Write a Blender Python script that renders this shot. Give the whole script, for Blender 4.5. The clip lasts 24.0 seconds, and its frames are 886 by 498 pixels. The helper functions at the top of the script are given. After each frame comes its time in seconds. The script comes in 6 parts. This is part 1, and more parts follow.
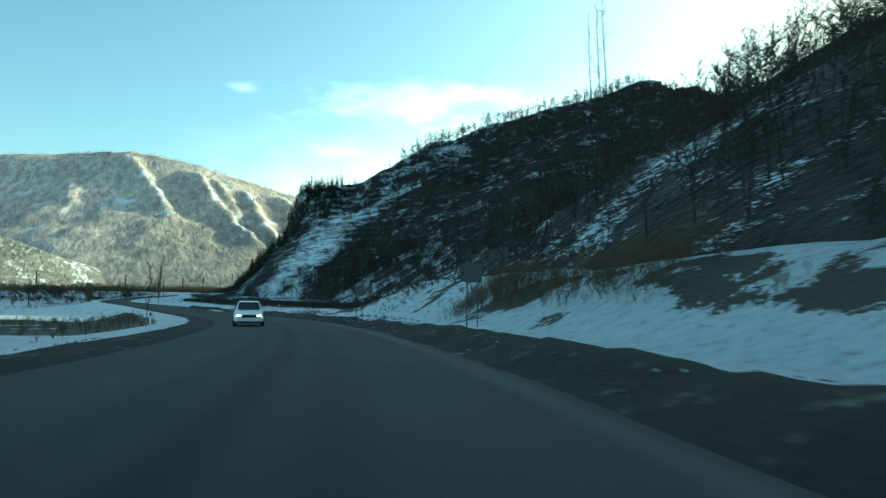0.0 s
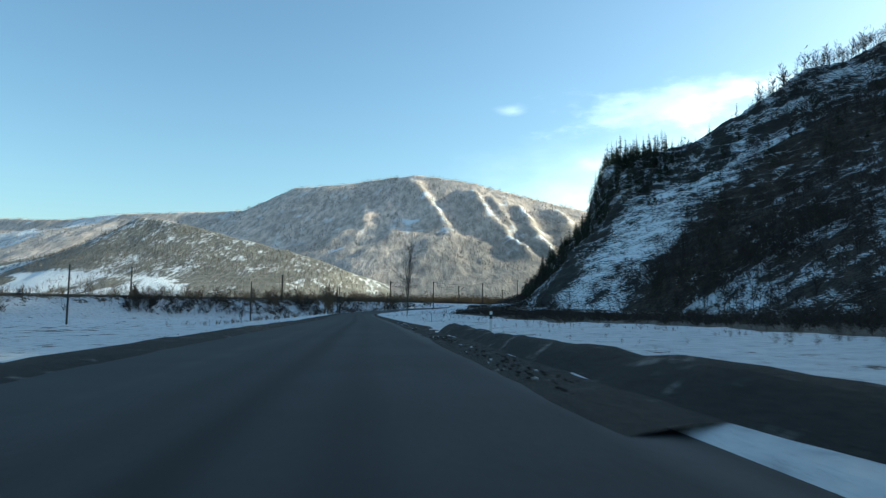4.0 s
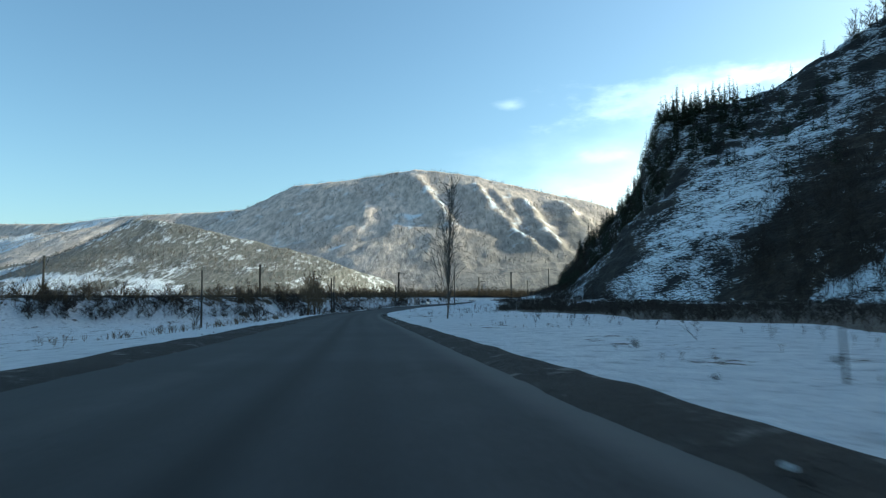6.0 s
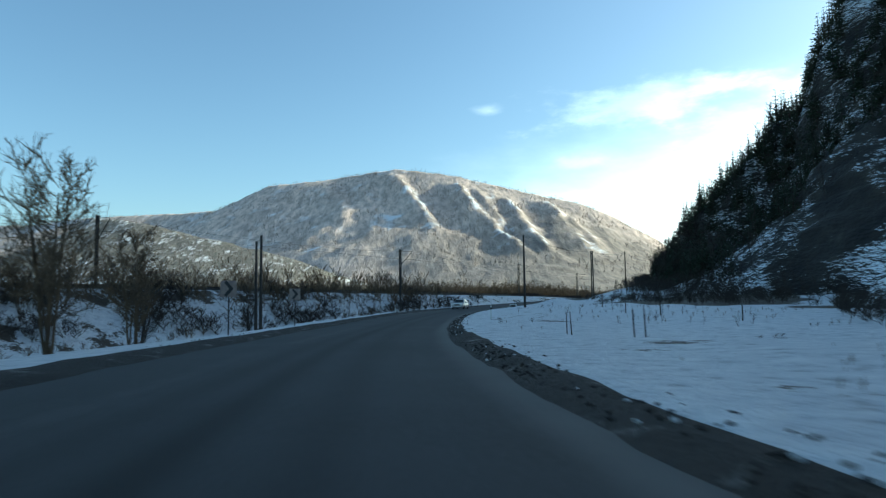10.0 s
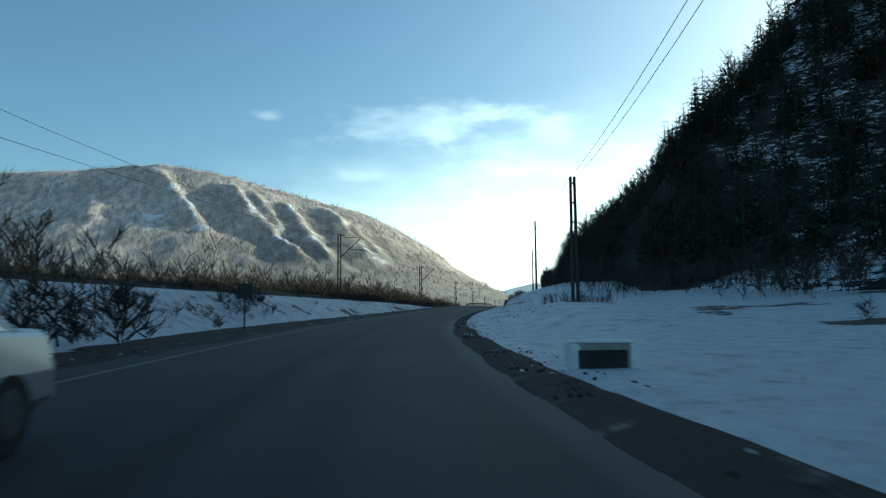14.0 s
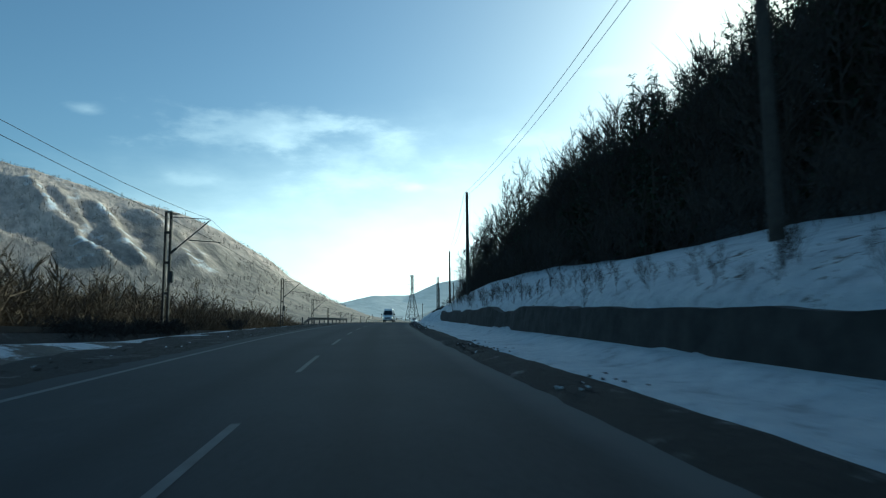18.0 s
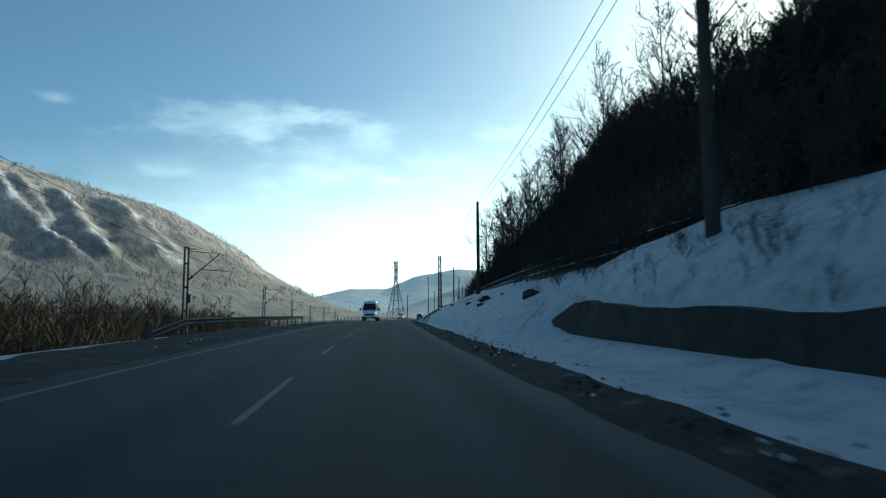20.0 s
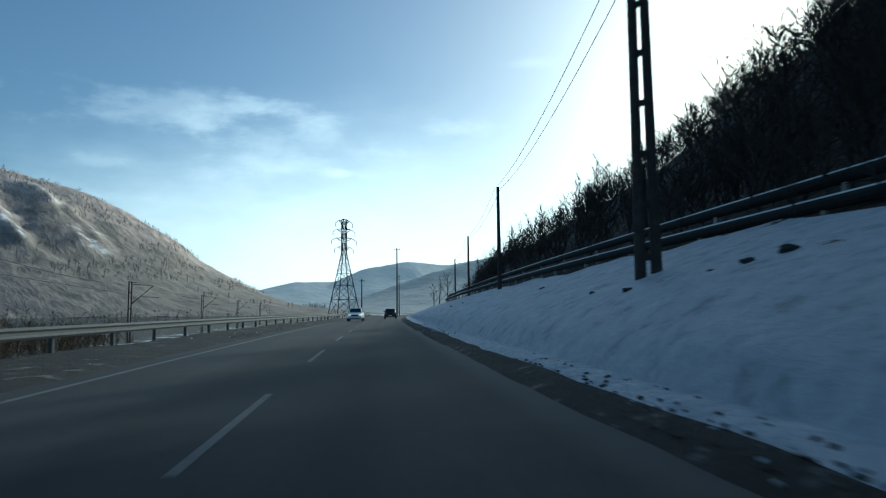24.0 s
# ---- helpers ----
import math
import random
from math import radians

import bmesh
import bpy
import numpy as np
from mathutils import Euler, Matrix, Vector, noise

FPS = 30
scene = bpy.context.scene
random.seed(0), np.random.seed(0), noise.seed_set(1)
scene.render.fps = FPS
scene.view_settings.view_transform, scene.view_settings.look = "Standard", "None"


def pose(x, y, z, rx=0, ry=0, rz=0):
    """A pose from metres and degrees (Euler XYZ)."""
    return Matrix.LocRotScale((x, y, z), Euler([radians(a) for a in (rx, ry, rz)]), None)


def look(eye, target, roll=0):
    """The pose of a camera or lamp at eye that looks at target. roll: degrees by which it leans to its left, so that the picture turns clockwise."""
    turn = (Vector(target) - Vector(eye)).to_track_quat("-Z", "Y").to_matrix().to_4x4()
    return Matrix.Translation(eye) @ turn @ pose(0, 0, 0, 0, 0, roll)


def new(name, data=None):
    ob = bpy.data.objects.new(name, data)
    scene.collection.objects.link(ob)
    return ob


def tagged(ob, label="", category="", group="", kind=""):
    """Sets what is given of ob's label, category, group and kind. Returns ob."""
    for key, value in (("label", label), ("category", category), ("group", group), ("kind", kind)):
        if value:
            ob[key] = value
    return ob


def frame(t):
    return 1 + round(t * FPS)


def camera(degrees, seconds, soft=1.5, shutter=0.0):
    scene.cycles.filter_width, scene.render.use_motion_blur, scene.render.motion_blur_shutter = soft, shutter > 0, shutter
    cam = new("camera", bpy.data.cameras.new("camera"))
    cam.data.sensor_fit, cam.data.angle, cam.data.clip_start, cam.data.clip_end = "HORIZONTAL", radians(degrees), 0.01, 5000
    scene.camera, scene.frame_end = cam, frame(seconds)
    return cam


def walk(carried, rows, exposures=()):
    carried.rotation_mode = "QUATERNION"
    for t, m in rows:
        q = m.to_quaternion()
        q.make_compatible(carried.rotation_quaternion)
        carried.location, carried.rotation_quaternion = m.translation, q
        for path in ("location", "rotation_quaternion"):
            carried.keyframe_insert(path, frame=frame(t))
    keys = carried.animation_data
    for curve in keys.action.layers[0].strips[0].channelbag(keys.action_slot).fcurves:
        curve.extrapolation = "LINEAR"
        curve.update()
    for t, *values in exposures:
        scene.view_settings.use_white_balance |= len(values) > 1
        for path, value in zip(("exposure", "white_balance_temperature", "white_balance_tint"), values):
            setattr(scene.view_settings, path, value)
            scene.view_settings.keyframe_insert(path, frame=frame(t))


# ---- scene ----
import functools
# Camera: seconds, place in metres, turn in degrees.
PATH = [
    (0.0, 0.00, 0.00, 1.080, 93.82, -1.15, -0.13),
    (0.5, -2.04, 13.57, 0.712, 93.80, -1.28, 3.45),
    (1.0, -4.93, 26.96, 0.350, 93.93, -1.64, 7.18),
    (1.5, -8.65, 40.12, -0.008, 93.91, -2.01, 10.68),
    (2.0, -13.18, 52.94, -0.373, 93.86, -1.63, 14.49),
    (2.5, -18.43, 65.30, -0.708, 94.10, -1.73, 17.91),
    (3.0, -24.22, 77.17, -0.993, 94.26, -1.78, 20.68),
    (3.5, -30.37, 88.63, -1.220, 94.51, -1.30, 22.51),
    (4.0, -36.69, 99.85, -1.384, 94.69, -0.77, 23.26),
    (4.5, -43.04, 110.95, -1.512, 94.72, -0.37, 23.42),
    (5.0, -49.34, 121.96, -1.642, 94.57, -0.03, 23.40),
    (5.5, -55.59, 132.87, -1.814, 94.24, 0.31, 23.41),
    (6.0, -61.79, 143.66, -2.002, 94.35, 0.58, 23.53),
    (6.5, -67.95, 154.32, -2.170, 94.36, 0.69, 23.68),
    (7.0, -74.04, 164.79, -2.340, 94.25, 1.15, 23.86),
    (7.5, -80.06, 175.10, -2.492, 94.49, 0.79, 23.92),
    (8.0, -86.03, 185.28, -2.622, 94.47, 0.91, 24.04),
    (8.5, -91.97, 195.37, -2.757, 94.41, 1.06, 24.05),
    (9.0, -97.87, 205.44, -2.890, 94.44, 1.25, 23.96),
    (9.5, -103.69, 215.58, -3.007, 94.56, 1.27, 23.21),
    (10.0, -109.32, 225.92, -3.100, 94.74, 0.73, 21.60),
    (10.5, -114.58, 236.49, -3.169, 94.89, 0.48, 19.24),
    (11.0, -119.39, 247.21, -3.240, 94.71, 0.73, 16.92),
    (11.5, -123.70, 257.94, -3.335, 94.62, 0.67, 14.68),
    (12.0, -127.46, 268.57, -3.345, 95.59, 0.52, 12.22),
    (12.5, -130.68, 279.08, -3.223, 96.01, 0.47, 9.70),
    (13.0, -133.36, 289.46, -3.074, 95.93, 0.48, 7.21),
    (13.5, -135.54, 299.69, -2.983, 95.38, 0.57, 4.76),
    (14.0, -137.24, 309.78, -2.931, 95.53, 0.48, 2.30),
    (14.5, -138.50, 319.79, -2.842, 95.85, 0.18, -0.03),
    (15.0, -139.35, 329.77, -2.717, 95.97, 0.36, -2.30),
    (15.5, -139.83, 339.71, -2.567, 96.08, 0.66, -4.40),
    (16.0, -139.95, 349.62, -2.401, 96.15, 0.62, -6.40),
    (16.5, -139.75, 359.54, -2.221, 96.27, 0.33, -8.11),
    (17.0, -139.25, 369.51, -2.034, 96.18, 1.01, -9.90),
    (17.5, -138.48, 379.54, -1.812, 96.58, 0.91, -11.20),
    (18.0, -137.56, 389.65, -1.564, 96.51, 0.47, -11.75),
    (18.5, -136.58, 399.85, -1.321, 96.56, 0.31, -11.96),
    (19.0, -135.52, 410.12, -1.108, 96.18, 0.30, -12.39),
    (19.5, -134.36, 420.44, -0.946, 95.98, 0.33, -13.01),
    (20.0, -133.07, 430.81, -0.803, 95.95, 0.42, -13.73),
    (20.5, -131.65, 441.20, -0.646, 96.08, 0.57, -14.46),
    (21.0, -130.09, 451.62, -0.504, 95.80, 0.35, -15.11),
    (21.5, -128.46, 462.06, -0.404, 95.65, 0.25, -15.33),
    (22.0, -126.79, 472.48, -0.325, 95.57, 0.46, -15.51),
    (22.5, -125.06, 482.86, -0.263, 95.43, 0.45, -16.07),
    (23.0, -123.23, 493.13, -0.227, 95.26, 0.73, -16.74),
    (23.5, -121.27, 503.32, -0.197, 95.34, 0.75, -17.59),
    (24.0, -119.18, 513.45, -0.160, 95.35, 0.64, -18.28),]
cam = camera(68.0, 24.0, soft=1.25, shutter=0.2)
EXPOSURES = [(0.0, 1.15, 5850, -36), (1.5, 1.1, 5850, -20), (3.0, 1.0, 5800, -12), (11.0, 0.85, 5600, -12), (14.0, 0.35, 5400, -18), (17.0, 0.05, 5100, -19), (22.0, -0.15, 5200, -14), (24.0, -0.3, 5000, -12)]
walk(cam, [(r[0], pose(*r[1:])) for r in PATH], EXPOSURES)

# ---- light ----
SUN_AZ, SUN_EL = 47.9, 20.0  # degrees clockwise from +y, above the horizon
world = bpy.data.worlds.new("sky")
scene.world = world
world.use_nodes = True
wn, wl = world.node_tree.nodes, world.node_tree.links
wn.clear()
sky = wn.new("ShaderNodeTexSky")
sky.sky_type, sky.sun_disc = "NISHITA", False
sky.sun_elevation, sky.sun_rotation = radians(SUN_EL), radians(SUN_AZ)
sky.altitude, sky.air_density, sky.dust_density, sky.ozone_density = 300, 1.0, 1.8, 1.6
background = wn.new("ShaderNodeBackground")
background.inputs["Strength"].default_value = 0.112
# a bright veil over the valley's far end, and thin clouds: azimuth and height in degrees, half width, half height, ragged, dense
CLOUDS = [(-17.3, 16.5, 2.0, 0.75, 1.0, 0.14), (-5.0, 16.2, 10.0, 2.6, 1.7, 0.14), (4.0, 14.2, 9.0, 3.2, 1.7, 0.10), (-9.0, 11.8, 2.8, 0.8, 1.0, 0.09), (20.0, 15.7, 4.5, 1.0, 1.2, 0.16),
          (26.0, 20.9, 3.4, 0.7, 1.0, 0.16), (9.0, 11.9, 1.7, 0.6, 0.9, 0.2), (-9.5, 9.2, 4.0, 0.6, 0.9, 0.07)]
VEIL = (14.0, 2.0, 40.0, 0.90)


def sky_node(kind, operation="", **values):
    n = wn.new(kind)
    if operation:
        n.operation = operation
    for key, value in values.items():
        if isinstance(value, bpy.types.NodeSocket):
            wl.new(value, n.inputs[int(key[1:])])
        else:
            n.inputs[int(key[1:])].default_value = value
    return n.outputs["Value"] if "Value" in n.outputs else n.outputs[0]


coord = wn.new("ShaderNodeTexCoord").outputs["Generated"]
warp = wn.new("ShaderNodeMapping")
warp.inputs["Scale"].default_value, warp.inputs["Rotation"].default_value = (1.0, 1.0, 2.6), (0, 0.16, 0.4)
wl.new(coord, warp.inputs["Vector"])
wisp = wn.new("ShaderNodeTexNoise")
wisp.inputs["Scale"].default_value, wisp.inputs["Detail"].default_value, wisp.inputs["Roughness"].default_value = 9.0, 6, 0.58
wl.new(warp.outputs["Vector"], wisp.inputs["Vector"])
ragged = sky_node("ShaderNodeMath", "SUBTRACT", i0=wisp.outputs["Fac"], i1=0.5)


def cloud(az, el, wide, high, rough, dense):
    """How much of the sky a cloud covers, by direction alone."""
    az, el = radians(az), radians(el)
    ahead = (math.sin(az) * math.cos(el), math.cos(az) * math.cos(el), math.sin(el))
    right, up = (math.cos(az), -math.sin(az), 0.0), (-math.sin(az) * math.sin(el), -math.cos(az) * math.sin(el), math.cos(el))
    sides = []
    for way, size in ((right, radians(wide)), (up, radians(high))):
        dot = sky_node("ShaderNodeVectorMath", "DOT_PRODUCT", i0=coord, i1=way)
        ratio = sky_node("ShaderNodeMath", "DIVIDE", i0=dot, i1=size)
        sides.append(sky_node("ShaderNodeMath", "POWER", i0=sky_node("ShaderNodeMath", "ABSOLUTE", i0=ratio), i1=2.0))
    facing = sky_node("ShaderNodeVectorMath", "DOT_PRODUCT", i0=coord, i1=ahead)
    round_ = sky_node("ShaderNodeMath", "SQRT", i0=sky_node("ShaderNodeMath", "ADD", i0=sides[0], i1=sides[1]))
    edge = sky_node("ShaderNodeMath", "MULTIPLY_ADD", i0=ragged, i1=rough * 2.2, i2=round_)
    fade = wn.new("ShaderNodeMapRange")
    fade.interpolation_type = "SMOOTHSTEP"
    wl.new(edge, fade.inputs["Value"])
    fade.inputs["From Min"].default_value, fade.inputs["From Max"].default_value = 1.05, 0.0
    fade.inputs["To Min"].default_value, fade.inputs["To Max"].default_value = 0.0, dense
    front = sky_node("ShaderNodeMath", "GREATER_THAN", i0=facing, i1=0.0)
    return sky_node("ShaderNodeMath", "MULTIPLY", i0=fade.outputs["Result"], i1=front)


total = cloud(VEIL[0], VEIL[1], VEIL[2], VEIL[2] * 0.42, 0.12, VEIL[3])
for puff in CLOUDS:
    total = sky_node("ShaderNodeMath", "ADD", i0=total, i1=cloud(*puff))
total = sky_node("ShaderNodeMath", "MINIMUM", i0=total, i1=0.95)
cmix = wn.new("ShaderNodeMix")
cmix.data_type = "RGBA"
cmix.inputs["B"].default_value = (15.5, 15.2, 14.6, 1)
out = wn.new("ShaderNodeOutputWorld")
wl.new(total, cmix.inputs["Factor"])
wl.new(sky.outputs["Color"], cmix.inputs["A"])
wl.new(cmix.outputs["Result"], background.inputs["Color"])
wl.new(background.outputs["Background"], out.inputs["Surface"])

sun = new("sun", bpy.data.lights.new("sun", "SUN"))
sun.data.energy, sun.data.angle, sun.data.color = 4.0, radians(0.55), (1.0, 0.88, 0.72)
sun_way = Vector((math.sin(radians(SUN_AZ)) * math.cos(radians(SUN_EL)), math.cos(radians(SUN_AZ)) * math.cos(radians(SUN_EL)), math.sin(radians(SUN_EL))))
sun.matrix_world = look(sun_way * 300, (0, 0, 0))


# ---- materials ----
def material(name, rough=0.8, metal=0.0):
    m = bpy.data.materials.new(name)
    m.use_nodes = True
    b = m.node_tree.nodes["Principled BSDF"]
    b.inputs["Roughness"].default_value, b.inputs["Metallic"].default_value = rough, metal
    return m, m.node_tree.nodes, m.node_tree.links, b


def node(nodes, kind, **inputs):
    n = nodes.new(kind)
    for key, value in inputs.items():
        n.inputs[key.replace("_", " ")].default_value = value
    return n


def noise_at(nodes, links, scale, detail=6, rough=0.6, stretch=None):
    """Noise in object space, in real metres: scale is cycles a metre."""
    co = nodes.new("ShaderNodeTexCoord")
    n = node(nodes, "ShaderNodeTexNoise", Scale=scale, Detail=detail, Roughness=rough)
    if stretch:
        mp = nodes.new("ShaderNodeMapping")
        mp.inputs["Scale"].default_value = stretch
        links.new(co.outputs["Object"], mp.inputs["Vector"])
        links.new(mp.outputs["Vector"], n.inputs["Vector"])
    else:
        links.new(co.outputs["Object"], n.inputs["Vector"])
    return n.outputs["Fac"]


def ramp(nodes, links, fac, *stops):
    r = nodes.new("ShaderNodeValToRGB")
    e = r.color_ramp.elements
    while len(e) < len(stops):
        e.new(0.5)
    for el, (pos, col) in zip(e, stops):
        el.position, el.color = pos, (*col, 1) if len(col) == 3 else col
    links.new(fac, r.inputs["Fac"])
    return r.outputs["Color"]


def grey(v):
    return (v, v, v)


def mixed(nodes, links, fac, a, b, mode="MIX"):
    m = nodes.new("ShaderNodeMix")
    m.data_type, m.blend_type = "RGBA", mode
    for sock, val in ((m.inputs["Factor"], fac), (m.inputs["A"], a), (m.inputs["B"], b)):
        if isinstance(val, bpy.types.NodeSocket):
            links.new(val, sock)
        elif isinstance(val, tuple):
            sock.default_value = (*val, 1)
        else:
            sock.default_value = val
    return m.outputs["Result"]


def bumped(nodes, links, b, height, strength, distance):
    k = node(nodes, "ShaderNodeBump", Strength=strength, Distance=distance)
    links.new(height, k.inputs["Height"])
    links.new(k.outputs["Normal"], b.inputs["Normal"])
    return k.outputs["Normal"]


def plain(name, colour, rough=0.7, metal=0.0, scale=8.0, vary=0.25, bump=0.0):
    m, n, l, b = material(name, rough, metal)
    f = noise_at(n, l, scale)
    lo = tuple(c * (1 - vary) for c in colour)
    hi = tuple(min(1, c * (1 + vary)) for c in colour)
    l.new(ramp(n, l, f, (0.3, lo), (0.7, hi)), b.inputs["Base Color"])
    if bump:
        bumped(n, l, b, f, 0.6, bump)
    return m


def glowing(name, colour, strength):
    m, n, l, b = material(name, 0.3)
    b.inputs["Base Color"].default_value = (*colour, 1)
    b.inputs["Emission Color"].default_value = (*colour, 1)
    b.inputs["Emission Strength"].default_value = strength
    return m


def ground_material():
    """Snow with dry grass where the sheet's cover is thin."""
    m, n, l, b = material("snow_and_grass", 0.65)
    big, mid, fine = noise_at(n, l, 0.05, 5), noise_at(n, l, 0.45, 8, 0.65), noise_at(n, l, 5.0, 6, 0.7)
    lump = noise_at(n, l, 1.7, 5, 0.7)
    snow = ramp(n, l, lump, (0.32, (0.36, 0.38, 0.41)), (0.44, (0.60, 0.63, 0.67)), (0.68, (0.76, 0.78, 0.80)))
    grass = ramp(n, l, fine, (0.3, (0.016, 0.013, 0.009)), (0.7, (0.080, 0.060, 0.036)))
    at = n.new("ShaderNodeAttribute")
    at.attribute_name = "cover"
    add = node(n, "ShaderNodeMath")
    add.operation = "MULTIPLY_ADD"
    l.new(mid, add.inputs[0])
    add.inputs[1].default_value = 1.1
    l.new(at.outputs["Fac"], add.inputs[2])
    tuft = node(n, "ShaderNodeMath")
    tuft.operation = "MULTIPLY_ADD"
    l.new(fine, tuft.inputs[0])
    tuft.inputs[1].default_value = 0.5
    l.new(add.outputs[0], tuft.inputs[2])
    fac = ramp(n, l, tuft.outputs[0], (0.98, grey(0)), (1.12, grey(1)))
    l.new(mixed(n, l, fac, snow, grass), b.inputs["Base Color"])
    hsum = node(n, "ShaderNodeMath")
    hsum.operation = "MULTIPLY_ADD"
    l.new(fine, hsum.inputs[0])
    hsum.inputs[1].default_value = 0.3
    l.new(lump, hsum.inputs[2])
    bumped(n, l, b, hsum.outputs[0], 1.0, 0.5)
    return m


def summed(nodes, links, a, gain, b):
    """a * gain + b, of sockets or numbers."""
    k = nodes.new("ShaderNodeMath")
    k.operation = "MULTIPLY_ADD"
    for sock, val in zip(k.inputs, (a, gain, b)):
        if isinstance(val, bpy.types.NodeSocket):
            links.new(val, sock)
        else:
            sock.default_value = val
    return k.outputs[0]


def hill_material():
    """Dark rock and leaf litter, with snow caught on ledges and in gullies."""
    m, n, l, b = material("rock_and_snow", 0.85)
    strata = noise_at(n, l, 0.15, 5, 0.58, (1.0, 1.0, 1.1))
    fine, big = noise_at(n, l, 0.42, 4, 0.58, (0.9, 0.9, 1.2)), noise_at(n, l, 0.045, 4, 0.5)
    crack = noise_at(n, l, 1.3, 3, 0.5, (0.8, 0.8, 1.5))
    rock = ramp(n, l, strata, (0.32, (0.006, 0.006, 0.006)), (0.52, (0.024, 0.022, 0.019)), (0.74, (0.080, 0.070, 0.058)))
    litter = ramp(n, l, fine, (0.32, (0.008, 0.007, 0.005)), (0.68, (0.052, 0.038, 0.026)))
    at = n.new("ShaderNodeAttribute")
    at.attribute_name = "cover"
    dark = mixed(n, l, at.outputs["Fac"], litter, rock)
    nb = bumped(n, l, b, summed(n, l, crack, 0.35, strata), 0.9, 2.2)
    sep = n.new("ShaderNodeSeparateXYZ")
    l.new(nb, sep.inputs["Vector"])
    snowy = n.new("ShaderNodeAttribute")
    snowy.attribute_name = "snowy"
    lying = summed(n, l, fine, 1.1, sep.outputs["Z"])
    lying = summed(n, l, strata, 1.7, lying)
    lying = summed(n, l, crack, 0.5, lying)
    lying = summed(n, l, big, 0.6, lying)
    lying = summed(n, l, snowy.outputs["Fac"], 1.0, lying)
    fac = ramp(n, l, summed(n, l, lying, 0.35, 0.0), (0.888, grey(0)), (0.918, grey(1)))
    l.new(mixed(n, l, fac, dark, (0.74, 0.77, 0.81)), b.inputs["Base Color"])
    return m


def slope_noise(nodes, links, scale, detail, rough, turn, long_):
    """Noise drawn out up the slope, which faces the way named by turn."""
    co, mp = nodes.new("ShaderNodeTexCoord"), nodes.new("ShaderNodeMapping")
    mp.vector_type = "TEXTURE"
    mp.inputs["Rotation"].default_value, mp.inputs["Scale"].default_value = (0, 0, radians(turn)), (1.0, long_, long_ * 0.6)
    n = node(nodes, "ShaderNodeTexNoise", Scale=scale, Detail=detail, Roughness=rough)
    links.new(co.outputs["Object"], mp.inputs["Vector"])
    links.new(mp.outputs["Vector"], n.inputs["Vector"])
    return n.outputs["Fac"]


def mountain_material(name, wood, snow_level, fine=0.05, soft=0.16, speckle=0.8, patch=0.9, shade=0.45):
    """Far slopes: grey-brown leafless woods over snow, with open snow on ribs and clearings."""
    m, n, l, b = material(name, 0.9)
    grain = slope_noise(n, l, fine, 6, 0.66, 25, 3.6)
    blot = slope_noise(n, l, 0.014, 7, 0.62, 25, 1.9)
    tone = noise_at(n, l, 0.004, 5, 0.6)
    trees = ramp(n, l, grain, (0.36, tuple(c * shade for c in wood)), (0.64, tuple(c * 1.45 for c in wood)))
    trees = mixed(n, l, ramp(n, l, tone, (0.4, grey(0.0)), (0.62, grey(0.45))), trees, tuple(c * 0.5 for c in wood))
    dense = n.new("ShaderNodeAttribute")
    dense.attribute_name = "dense"
    trees = mixed(n, l, dense.outputs["Fac"], trees, ramp(n, l, grain, (0.35, (0.060, 0.052, 0.038)), (0.65, (0.160, 0.132, 0.094))))
    at = n.new("ShaderNodeAttribute")
    at.attribute_name = "cover"
    lying = summed(n, l, grain, speckle, at.outputs["Fac"])
    lying = summed(n, l, blot, patch, lying)
    level = (snow_level + 0.07) * 0.5
    fac = ramp(n, l, summed(n, l, lying, 0.5, 0.0), (level - soft / 4, grey(0.04)), (level + soft / 4, grey(0.92)))
    l.new(mixed(n, l, fac, trees, (0.78, 0.78, 0.80)), b.inputs["Base Color"])
    bumped(n, l, b, grain, 0.7, 9.0)
    return m


def asphalt_material():
    m, n, l, b = material("worn_asphalt", 0.8)
    b.inputs["Specular IOR Level"].default_value = 0.22
    fine, long_ = noise_at(n, l, 14.0, 6, 0.7), noise_at(n, l, 0.25, 6, 0.6)
    streak = noise_at(n, l, 0.9, 6, 0.6)
    at = n.new("ShaderNodeAttribute")
    at.attribute_name = "cover"
    base = ramp(n, l, fine, (0.3, (0.018, 0.019, 0.020)), (0.7, (0.041, 0.043, 0.045)))
    salted = mixed(n, l, ramp(n, l, long_, (0.35, grey(0.0)), (0.7, grey(0.55))), base, (0.052, 0.055, 0.058))
    worn = mixed(n, l, at.outputs["Fac"], salted, (0.013, 0.0135, 0.0145))
    salt = summed(n, l, at.outputs["Fac"], -1.0, summed(n, l, streak, 0.5, -0.25))
    l.new(mixed(n, l, ramp(n, l, salt, (0.25, grey(0.0)), (1.0, grey(1.0))), worn, (0.088, 0.088, 0.087)), b.inputs["Base Color"])
    bumped(n, l, b, fine, 0.4, 0.01)
    return m


